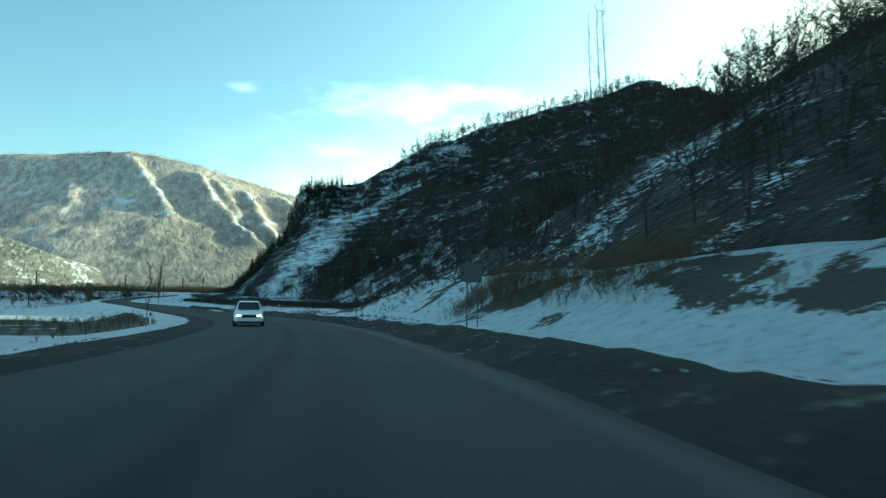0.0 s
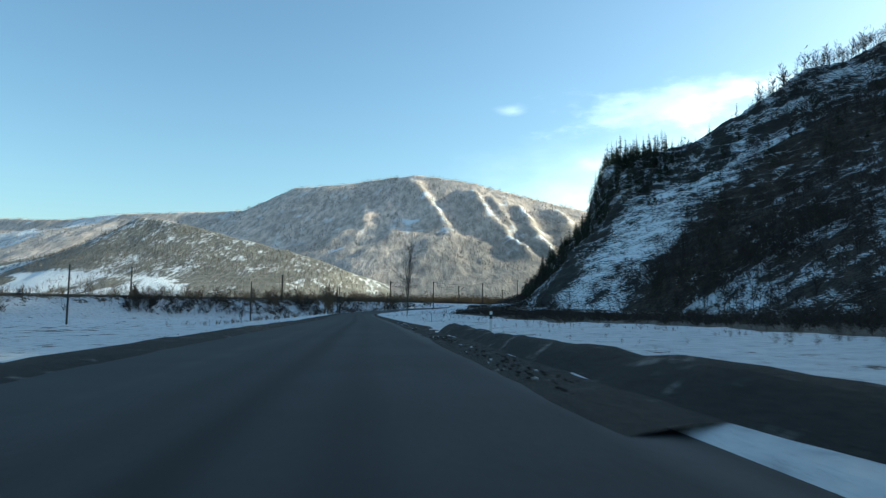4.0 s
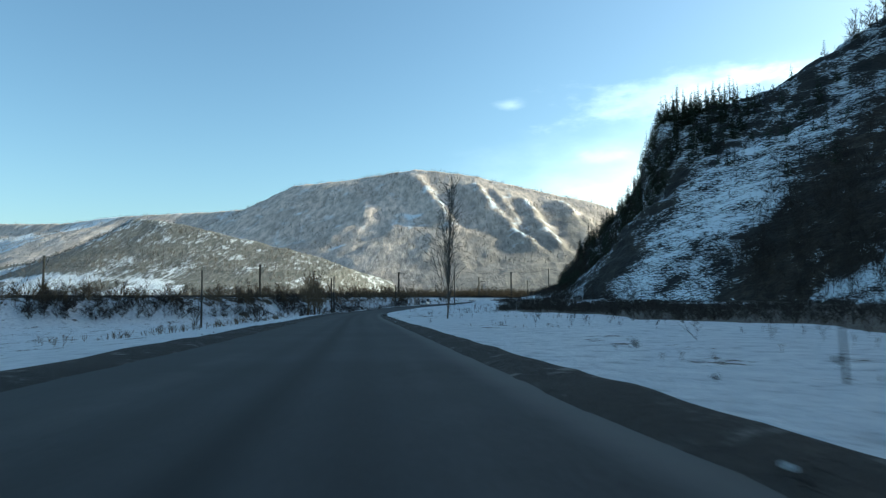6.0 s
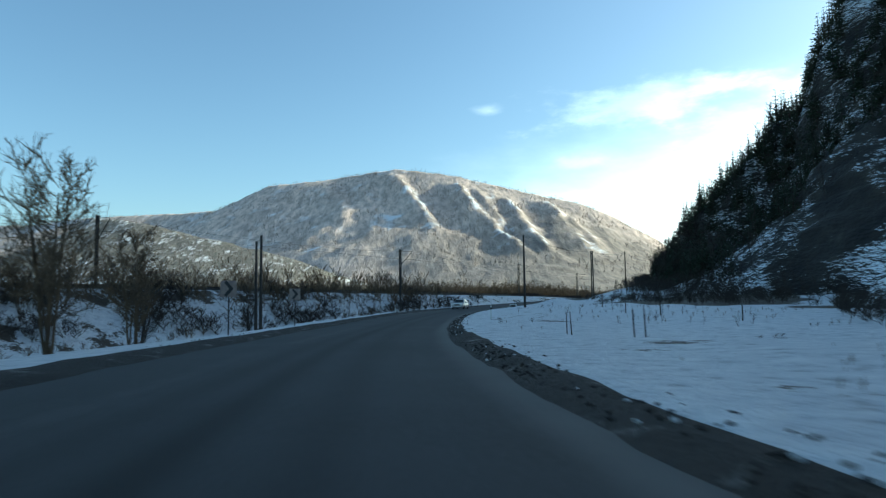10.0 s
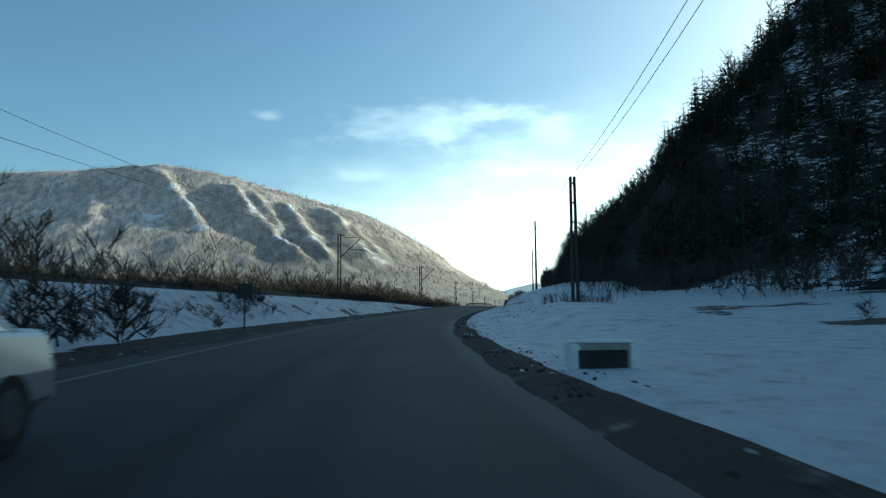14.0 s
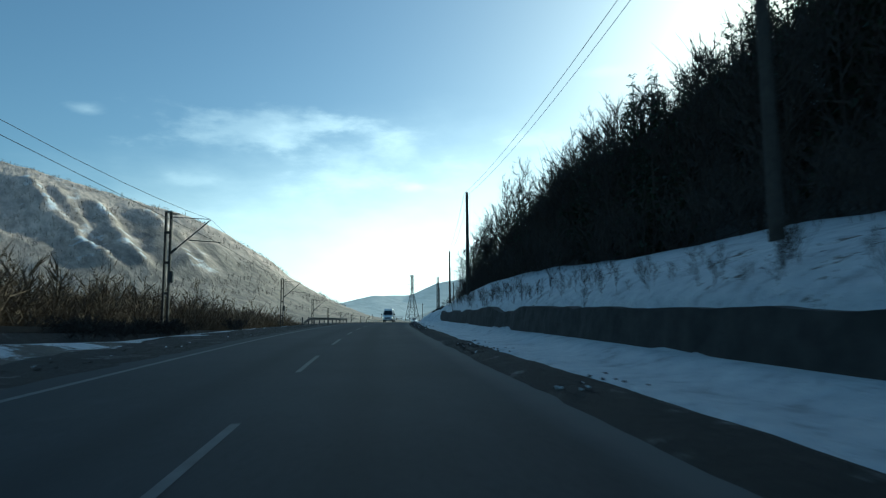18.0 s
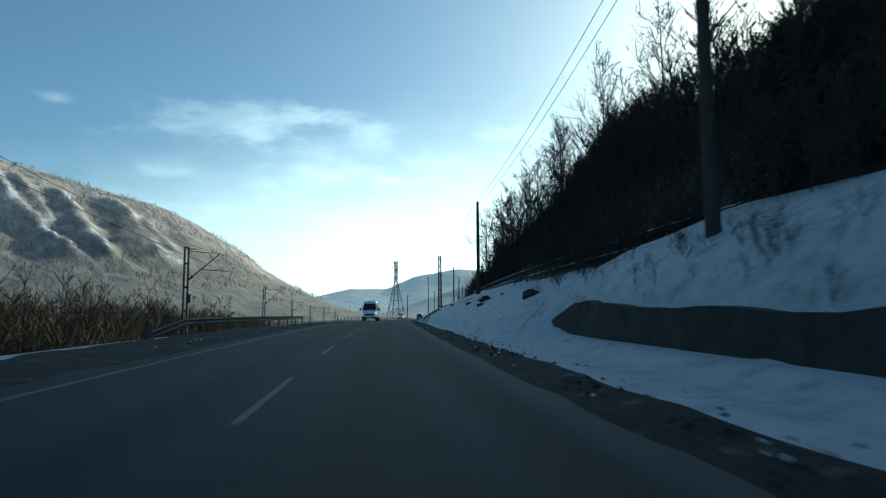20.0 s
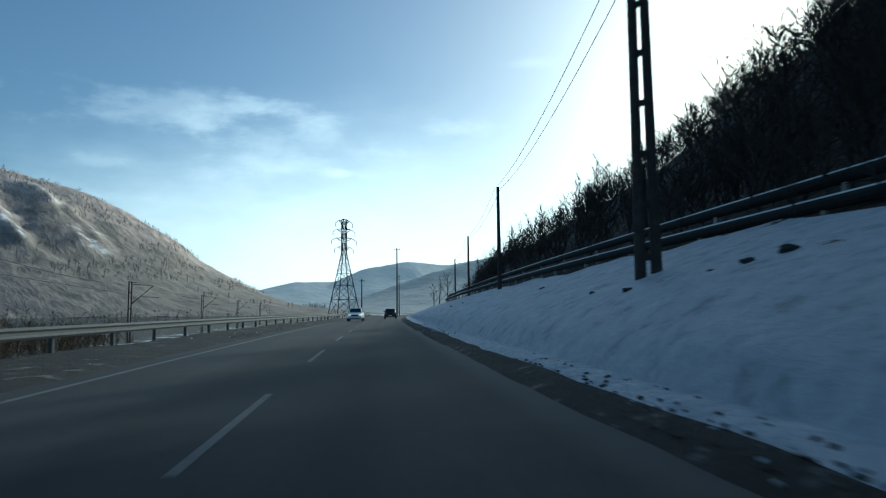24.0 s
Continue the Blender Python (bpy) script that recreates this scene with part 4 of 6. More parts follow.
def twiggy(seed, height, limbs, twigs, spread=0.3, low=0.15, rise=1.1, wide=0.035, trunk=0.011):
    """A leafless crown of many thin tapered twigs on a trunk, as vertices and triangles."""
    rng = np.random.default_rng(seed)
    lean = rng.normal(0, 0.06, 2)
    axis = lambda f: np.array([lean[0] * f + 0.02 * math.sin(5 * f + seed), lean[1] * f, f]) * height
    v, f = prisms([(axis(a) - (0, 0, 0.3 * (a == 0)), axis(b), height * trunk * (1.05 - a), height * trunk * (1.03 - b)) for a, b in ((0, 0.4), (0.4, 0.7), (0.7, 1.0))])
    f = triangles(f)
    k = rng.random(limbs)
    start = np.array([axis(low + (0.95 - low) * q) for q in k])
    az = rng.uniform(0, 6.28, limbs)
    way = np.stack([np.cos(az), np.sin(az), rise + rng.normal(0, 0.3, limbs)], 1)
    way /= np.linalg.norm(way, axis=1)[:, None]
    length = height * spread * (1.15 - 0.7 * k) * rng.uniform(0.7, 1.25, limbs)
    ends = start + way * length[:, None]
    s2 = (start[:, None] + (ends - start)[:, None] * rng.uniform(0.2, 1, (limbs, twigs, 1))).reshape(-1, 3)
    w2 = (way[:, None] + rng.normal(0, 0.5, (limbs, twigs, 3)) + (0, 0, 0.3)).reshape(-1, 3)
    e2 = s2 + w2 * (np.repeat(length, twigs) * rng.uniform(0.3, 0.65, limbs * twigs))[:, None]
    a, b = np.concatenate([start, s2]), np.concatenate([ends, e2])
    w = np.cross(b - a, rng.normal(0, 1, a.shape))
    w *= (np.concatenate([np.full(limbs, wide * 1.5), np.full(limbs * twigs, wide)]) / np.linalg.norm(w, axis=1))[:, None]
    tri = np.stack([a - w, a + w, b], 1).reshape(-1, 3)
    return np.concatenate([v, tri]), np.concatenate([f, len(v) + np.arange(len(tri)).reshape(-1, 3)])


def build_woods():
    rng = np.random.default_rng(5)
    light = [twiggy(100 + s, 8.0, 14, 5, 0.31, 0.18, wide=0.055) for s in range(7)]
    wood = lambda y, u: 1 - 0.93 * smooth(300, 310, y - 0.42 * u) * (1 - smooth(402, 425, y)) * (1 - smooth(85, 120, u))
    glade = lambda y, u: 1 - 0.8 * smooth(0.28, 0.42, fbm(y, u * 0.6, 38, 3, 66)) * (u < 55)
    # leafless trees over the slope before and after the rock nose
    places = hill_places(rng, 2900, 40, 400, 1, 230, lambda y, u: wood(y, u) * glade(y, u) * ((y > 130) | (u > 70)), (0.5, 1.0), 7, 1.15)
    fine = [twiggy(150 + s, 8.0, 16, 7, 0.31, 0.15, wide=0.03) for s in range(6)]
    near = hill_places(rng, 2100, -20, 135, 1, 85, lambda y, u: glade(y, u), (0.35, 0.9), 6)
    scatter("near_woodland", fine, near, BARK, "fine-twigged leafless wood above the snow bank", "woodland")
    places += hill_places(rng, 900, 130, 330, 45, 225, lambda y, u: 0.9 * wood(y, u), (0.35, 0.7), 7)
    places += hill_places(rng, 700, 180, 320, 0, 60, lambda y, u: wood(y, u) * glade(y, u), (0.35, 0.9), 7)
    places += hill_places(rng, 1000, 320, 430, 95, 228, lambda y, u: 0.9 + 0 * y, (0.6, 1.1), 7)
    places += hill_places(rng, 500, 600, 950, 10, 130, lambda y, u: 0.9 + 0 * y, (0.5, 0.9), 7, 1.1)
    places += hill_places(rng, 650, 300, 372, 2, 95, lambda y, u: 0.3 + 0.65 * (fbm(y, u, 14, 3, 18) > 0.05), (0.10, 0.32), 7)
    places += hill_places(rng, 420, 375, 412, 2, 40, lambda y, u: 0.9 - 0.6 * (u > 12), (0.25, 0.7), 7)
    places += hill_places(rng, 380, 270, 312, 1, 34, lambda y, u: 0.95 * (y - 0.42 * u < 302), (0.25, 0.75), 7)
    scatter("bare_woodland", light, places, BARK, "leafless brown deciduous woodland on the slope", "woodland")
    bushy = [twiggy(130 + s, 8.0, 18, 8, 0.33, 0.10, wide=0.030) for s in range(6)]
    thick = hill_places(rng, 1700, 402, 506, 1, 95, lambda y, u: 0.9 - 0.85 * (y > 478) * (u < 9), (0.5, 0.95), 6, 1.1)
    thick += hill_places(rng, 900, 506, 600, 24, 95, lambda y, u: 0.9 + 0 * y, (0.5, 0.9), 6)
    thick += hill_places(rng, 380, 506, 540, 5, 28, lambda y, u: 0.9 + 0 * y, (0.5, 0.85), 6)
    thick += hill_places(rng, 60, 506, 540, 3.5, 8, lambda y, u: 0.9 + 0 * y, (0.3, 0.5), 6)
    thick += hill_places(rng, 150, 540, 720, 4, 26, lambda y, u: 0.9 + 0 * y, (0.32, 0.58), 6)
    scatter("dense_woodland", bushy, thick, BARK, "dense dark leafless wood on the shaded bank", "woodland")
    pines = [pine(200 + s, 8.0, 0.2, 11, 6) for s in range(5)]
    needles = [p[1] for p in pines]
    spots = hill_places(rng, 200, 352, 432, 4, 62, lambda y, u: 0.35 + 0.6 * (fbm(y, u, 22, 3, 19) > 0.0), (0.5, 1.15), 5)
    spots += hill_places(rng, 90, 318, 420, 40, 110, lambda y, u: 0.6 + 0 * y, (0.5, 1.1), 5)
    spots += hill_places(rng, 110, 355, 408, 30, 64, lambda y, u: 0.9 + 0 * y, (0.7, 1.25), 5)
    spots += hill_places(rng, 420, 368, 436, 1, 60, lambda y, u: 0.8 + 0 * y, (0.5, 1.0), 5)
    spots += hill_places(rng, 60, 338, 372, 3, 40, lambda y, u: 0.9 * (y - 0.42 * u > 336), (0.45, 0.9), 5)
    spots += hill_places(rng, 170, 378, 436, 8, 60, lambda y, u: 0.9 + 0 * y, (0.55, 1.05), 5)
    spots += hill_places(rng, 90, 352, 385, 24, 50, lambda y, u: 0.9 + 0 * y, (0.5, 0.9), 5)
    scatter("pine_woodland", needles, spots, NEEDLES, "dark green pines on the rock ledges", "woodland")
    scatter("pine_trunks", [prisms(p[0]) for p in pines], spots, BARK, "thin brown pine trunks on the rock ledges", "woodland")
    # brushwood along the railway and at the hill's foot
    brush = [twiggy(320 + s, 2.6, 11, 4, 0.55, 0.0, 1.5, 0.022, 0.006) for s in range(6)]
    spots = []
    for _ in range(3900):
        y = rng.uniform(90, 620)
        near = rng.random() < 0.22
        off = -rng.uniform(5.2, 11) if near and y > 110 and y < 335 else rng.uniform(4, 34) * rng.random() ** 0.6 + 3
        x = float(rail_x(y)) - off
        if fbm(x, y, 18, 3, 44) < -0.25:
            continue
        spots.append((x, y, None, rng.uniform(0.6, 1.45) * (0.5 if y < 225 else 1.0), rng.uniform(0, 6.28), rng.integers(6)))
    for _ in range(1700):
        y = rng.uniform(215, 560)
        x = float(rail_x(y)) - rng.uniform(4, 26) if rng.random() < 0.75 or y > 330 else float(rail_x(y)) + rng.uniform(5.5, 12)
        spots.append((x, y, None, rng.uniform(0.7, 1.5), rng.uniform(0, 6.28), rng.integers(6)))
    for _ in range(260):
        y = rng.uniform(150, 310)
        x = float(rail_x(y)) + rng.uniform(5.0, 10.5)
        if fbm(x, y, 12, 3, 49) > -0.12:
            spots.append((x, y, None, rng.uniform(0.6, 1.3), rng.uniform(0, 6.28), rng.integers(6)))
    for _ in range(2600):
        y = rng.uniform(285, 540)
        x = float(rail_x(y)) - 3 - 15 * rng.random()
        spots.append((x, y, None, rng.uniform(0.8, 1.75), rng.uniform(0, 6.28), rng.integers(6)))
    for _ in range(620):
        y, n = rng.uniform(15, 49.5), rng.uniform(13.6, 18.6)
        if y > 23 or (n < 15.6 and rng.random() < 0.35):
            spots.append((*beside(y, n), rng.uniform(0.22, 0.62) * (0.5 if y < 23 else 1.0), rng.uniform(0, 6.28), rng.integers(6)))
    for _ in range(260):
        y, n = rng.uniform(48, 105), -rng.uniform(9, 26)
        p = beside(y, n)
        if fbm(p.x, p.y, 16, 3, 33) > -0.1:
            spots.append((*p, rng.uniform(0.15, 0.4), rng.uniform(0, 6.28), rng.integers(6)))
    scatter("trackside_brushwood", brush, spots, TWIG, "reddish brown leafless brushwood along the railway", "shrubs")
    # dark bushes on the railway's bank, with snow between them
    bush = [twiggy(340 + s, 2.0, 16, 5, 0.62, 0.0, 0.9, 0.03, 0.005) for s in range(5)]
    spots = []
    for _ in range(2300):
        y = rng.uniform(90, 330)
        x = float(rail_x(y)) + rng.uniform(6.3, 15.5)
        if fbm(x, y, 9, 3, 95) > -0.02:
            spots.append((x, y, None, rng.uniform(0.35, 1.05), rng.uniform(0, 6.28), rng.integers(5)))
    for _ in range(3000):
        y = rng.uniform(285, 440)
        gap = float((road_x(y) - rail_x(y)) * np.cos(heading(y)))
        p = beside(y, -rng.uniform(8.0, max(gap - 1.5, 9)))
        if fbm(p.x, p.y, 5, 3, 96) > 0.0:
            spots.append((*p, rng.uniform(0.14, 0.40), rng.uniform(0, 6.28), rng.integers(5)))
    for _ in range(170):
        y, n = (rng.uniform(78, 100), rng.uniform(16.5, 24)) if rng.random() < 0.8 else (rng.normal(71.5, 1.5), rng.normal(22, 0.7))
        spots.append((*beside(y, n), rng.uniform(0.12, 0.4), rng.uniform(0, 6.28), rng.integers(5)))
    for _ in range(2300):
        y = rng.uniform(106, 335)
        n = 23 + 4 * float(fbm(y, 0.0, 40, 3, 97)) + 9 * math.exp(-((y - 278) / 16) ** 2) - 9 * float(smooth(296, 325, y)) + 30 * rng.random() ** 1.6
        p = beside(y, n)
        if n < float(np.interp(y, HILL_Y, FOOT)) and (y < 262 or fbm(p.x, p.y, 12, 3, 98) < 0.1):
            spots.append((*p, rng.uniform(0.22, 0.62), rng.uniform(0, 6.28), rng.integers(5)))
    for _ in range(420):
        y, n = rng.uniform(112, 325), rng.uniform(4.8, 21)
        p = beside(y, n)
        if fbm(p.x, p.y, 6, 3, 94) > 0.12:
            spots.append((*p, rng.uniform(0.05, 0.16), rng.uniform(0, 6.28), rng.integers(5)))
    for _ in range(1500):
        y, n = rng.uniform(50, 96), rng.uniform(10.5, 23)
        p = beside(y, n)
        if fbm(p.x + 0.5 * p.y, p.y, 5, 3, 103) > 0.10:
            spots.append((*p, rng.uniform(0.05, 0.22), rng.uniform(0, 6.28), rng.integers(5)))
    scatter("bank_bushes", bush, spots, BARK, "dark leafless bushes and tufts standing in the snow", "shrubs")
    spots = []
    for _ in range(900):
        y = rng.uniform(95, 372)
        u = rng.uniform(-9, 3)
        n = float(np.interp(y, HILL_Y, FOOT)) + u
        if n < 12:
            continue
        p = hill_point(y, u) if u > 0 else beside(y, n)
        x, yy, z = p
        spots.append((x, yy, z, rng.uniform(0.35, 0.95), rng.uniform(0, 6.28), rng.integers(6)))
    for _ in range(900):
        y = rng.uniform(-10, 95)
        u = rng.uniform(-5, 9)
        if fbm(y, u, 11, 3, 48) < 0.02 or u < -1.5:
            continue
        p = hill_point(y, u) if u > 0 else beside(y, float(np.interp(y, HILL_Y, FOOT)) + u)
        spots.append((*p, rng.uniform(0.4, 1.0), rng.uniform(0, 6.28), rng.integers(6)))
    for _ in range(420):
        y = rng.uniform(395, 640)
        p = hill_point(y, rng.uniform(0.4, 7))
        spots.append((*p, rng.uniform(0.5, 1.3), rng.uniform(0, 6.28), rng.integers(6)))
    for _ in range(420):
        y = rng.uniform(318, 405)
        u = rng.uniform(-5, 5)
        p = hill_point(y, u) if u > 0 else beside(y, float(np.interp(y, HILL_Y, FOOT)) + u)
        spots.append((*p, rng.uniform(0.4, 1.0), rng.uniform(0, 6.28), rng.integers(6)))
    for _ in range(1500):
        y, n = rng.uniform(85, 335), rng.uniform(8, 62)
        p = beside(y, n)
        if n < float(np.interp(y, HILL_Y, FOOT)) - 2 and fbm(p.x, p.y, 13, 3, 47) > 0.16 - 0.004 * n:
            spots.append((*p, rng.uniform(0.08, 0.30), rng.uniform(0, 6.28), rng.integers(6)))
    for _ in range(45):
        spots.append((*beside(rng.uniform(350, 363), rng.uniform(9.3, 13)), rng.uniform(0.2, 0.5), rng.uniform(0, 6.28), rng.integers(6)))
    for _ in range(380):
        y = rng.uniform(495, 610)
        spots.append((*hill_point(y, rng.uniform(1.5, 22)), rng.uniform(0.6, 1.4), rng.uniform(0, 6.28), rng.integers(6)))
    for _ in range(260):
        y = rng.uniform(381, 453)
        spots.append((*beside(y, rng.uniform(6.3, 7.6)), rng.uniform(0.08, 0.26), rng.uniform(0, 6.28), rng.integers(6)))
    for _ in range(420):
        y = rng.uniform(384, 470)
        n = float(np.interp(y, HILL_Y, FOOT)) - rng.uniform(-1, 2.2)
        spots.append((*beside(y, n), rng.uniform(0.35, 1.0), rng.uniform(0, 6.28), rng.integers(6)))
    scatter("hillfoot_scrub", brush, spots, BARK, "dark leafless scrub at the foot of the hill", "shrubs")
    spots = []
    for _ in range(1100):
        y = rng.uniform(180, 1000)
        x = float(rail_x(y)) - 30 - 330 * rng.random() ** 1.5
        spots.append((x, y, None, rng.uniform(0.35, 0.8), rng.uniform(0, 6.28), rng.integers(6)))
    for _ in range(1200):
        y = rng.uniform(325, 490)
        x = float(rail_x(y)) - 5 - 40 * rng.random()
        spots.append((x, y, None, rng.uniform(0.3, 0.75), rng.uniform(0, 6.28), rng.integers(6)))
    for _ in range(1500):
        y = rng.uniform(250, 560)
        x = float(rail_x(y)) - 7 - 85 * rng.random() ** 1.3
        spots.append((x, y, None, rng.uniform(0.35, 1.0) * (0.6 + 0.4 * (y > 330)), rng.uniform(0, 6.28), rng.integers(6)))
    slim = [twiggy(170 + s, 8.0, 10, 5, 0.30, 0.06, 1.4, 0.030, 0.009) for s in range(6)]
    scatter("valley_woodland", slim, spots, TWIG, "brown leafless trees across the valley floor", "woodland")
    tufts = [twiggy(330 + s, 0.5, 9, 1, 0.6, 0.0, 1.5, 0.012, 0.012) for s in range(4)]
    spots = []
    for _ in range(2200):
        y = rng.uniform(40, 320)
        n = rng.uniform(6, 34)
        p = beside(y, n)
        if fbm(p.x, p.y, 9, 3, 46) > 0.05:
            spots.append((*p, rng.uniform(0.15, 0.6) * (0.6 + 0.4 * (n > 12)), rng.uniform(0, 6.28), rng.integers(4)))
    for _ in range(900):
        y = rng.uniform(40, 330)
        n = -rng.uniform(8, 30)
        p = beside(y, n)
        if fbm(p.x, p.y, 14, 3, 33) > -0.1 and (y < 110 or y > 190):
            spots.append((*p, rng.uniform(0.6, 1.8), rng.uniform(0, 6.28), rng.integers(4)))
    scatter("dry_weeds", tufts, spots, TWIG, "dry grass and weed stalks standing out of the snow", "grass")


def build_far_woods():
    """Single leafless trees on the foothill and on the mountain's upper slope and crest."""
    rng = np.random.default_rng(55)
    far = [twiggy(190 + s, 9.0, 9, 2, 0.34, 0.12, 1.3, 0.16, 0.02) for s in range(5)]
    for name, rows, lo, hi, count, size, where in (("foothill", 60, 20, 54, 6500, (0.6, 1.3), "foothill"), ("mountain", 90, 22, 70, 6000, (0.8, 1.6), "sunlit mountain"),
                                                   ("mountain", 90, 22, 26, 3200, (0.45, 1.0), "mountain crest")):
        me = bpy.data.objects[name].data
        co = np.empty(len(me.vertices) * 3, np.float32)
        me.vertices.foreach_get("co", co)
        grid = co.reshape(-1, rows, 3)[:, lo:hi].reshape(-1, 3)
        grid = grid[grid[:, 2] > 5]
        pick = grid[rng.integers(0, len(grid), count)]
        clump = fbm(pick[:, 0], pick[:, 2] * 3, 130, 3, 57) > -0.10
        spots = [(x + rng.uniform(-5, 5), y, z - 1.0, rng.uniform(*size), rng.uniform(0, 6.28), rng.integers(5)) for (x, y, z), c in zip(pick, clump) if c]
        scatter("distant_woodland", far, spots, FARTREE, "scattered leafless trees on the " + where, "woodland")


def tree(name, seed, at, height, label, mat=None, turn=0.0, **shape):
    t, c = bare_tree(seed, height, **shape)
    e = empty(name, at, turn, label=label, category="tree")
    v, f = tube(t)
    array_mesh("trunk", v, f, mat or BARK, e, smooth=True)
    v, f = prisms(c)
    array_mesh("crown", v, f, mat or BARK, e)
    return e


def build_clods():
    """Ploughed-up lumps of dirty snow and gravel along the road's edges."""
    rng = np.random.default_rng(91)
    shapes = []
    for s in range(6):
        bm = fresh()
        bmesh.ops.create_icosphere(bm, subdivisions=1, radius=1.0)
        for q in bm.verts:
            q.co *= rng.uniform(0.65, 1.25)
            q.co.z *= 0.7
        shapes.append((np.array([q.co for q in bm.verts]), np.array([[v.index for v in f.verts] for f in bm.faces])))
        bm.free()
    dark, pale = [], []
    for _ in range(11000):
        y = rng.uniform(-10, 560)
        right, soon = rng.random() < 0.75, y < 106
        n = (min(4.2 + rng.gamma(2.0, 0.4), 5.8) if soon else min(3.35 + rng.gamma(2.0, 0.22), 4.4)) if right else max(-4.2 - rng.gamma(2.0, 0.4), -5.8)
        if fbm(y, n, 5, 3, 92) < -0.1:
            continue
        h = float(heading(y))
        x, yy = float(road_x(y)) + n * math.cos(h), y - n * math.sin(h)
        if right:
            edge = np.interp(n, [4.1, 4.4, 4.7, 5.0, 5.3, 5.6, 6.0], [0.06, 0.19, 0.33, 0.43, 0.47, 0.42, 0.1]) if soon else np.interp(n, [3.3, 3.5, 3.7, 3.9, 4.1, 4.35], [0.05, 0.10, 0.14, 0.15, 0.10, -0.12])
        else:
            edge = 0.08
        z = max(at_ground(x, yy), float(road_z(y)) + float(edge))
        r = 0.018 + rng.gamma(1.6, 0.010)
        (pale if rng.random() < 0.14 else dark).append((x, yy, z, min(r, 0.036), rng.uniform(0, 6.28), rng.integers(6)))
    lumps = []
    for _ in range(5200):  # frozen clods of earth on the bank above the road
        y, n = rng.uniform(486, 504), rng.uniform(4.5, 7.0)
        if fbm(y, n, 2.2, 4, 101) > -0.08 + 0.08 * abs(n - 5.4) and rng.random() < 0.6:
            lumps.append((*beside(y, n), 0.008 + rng.gamma(1.7, 0.012), rng.uniform(0, 6.28), rng.integers(6)))
    for _ in range(900):
        y, n = rng.uniform(335, 400), rng.uniform(4.8, 9.0)
        if fbm(y, n, 5, 4, 102) > 0.12:
            lumps.append((*beside(y, n), 0.012 + rng.gamma(1.6, 0.010), rng.uniform(0, 6.28), rng.integers(6)))
    scatter("earth_clods", shapes, lumps, DIRT, "dark frozen earth clods in the snow bank", "soil")
    scatter("gravel_clods", shapes, dark, DIRT, "dark gravel and dirt lumps along the road shoulder", "gravel")
    scatter("snow_clods", shapes, pale, GROUND, "ploughed lumps of snow along the road shoulder", "snow")


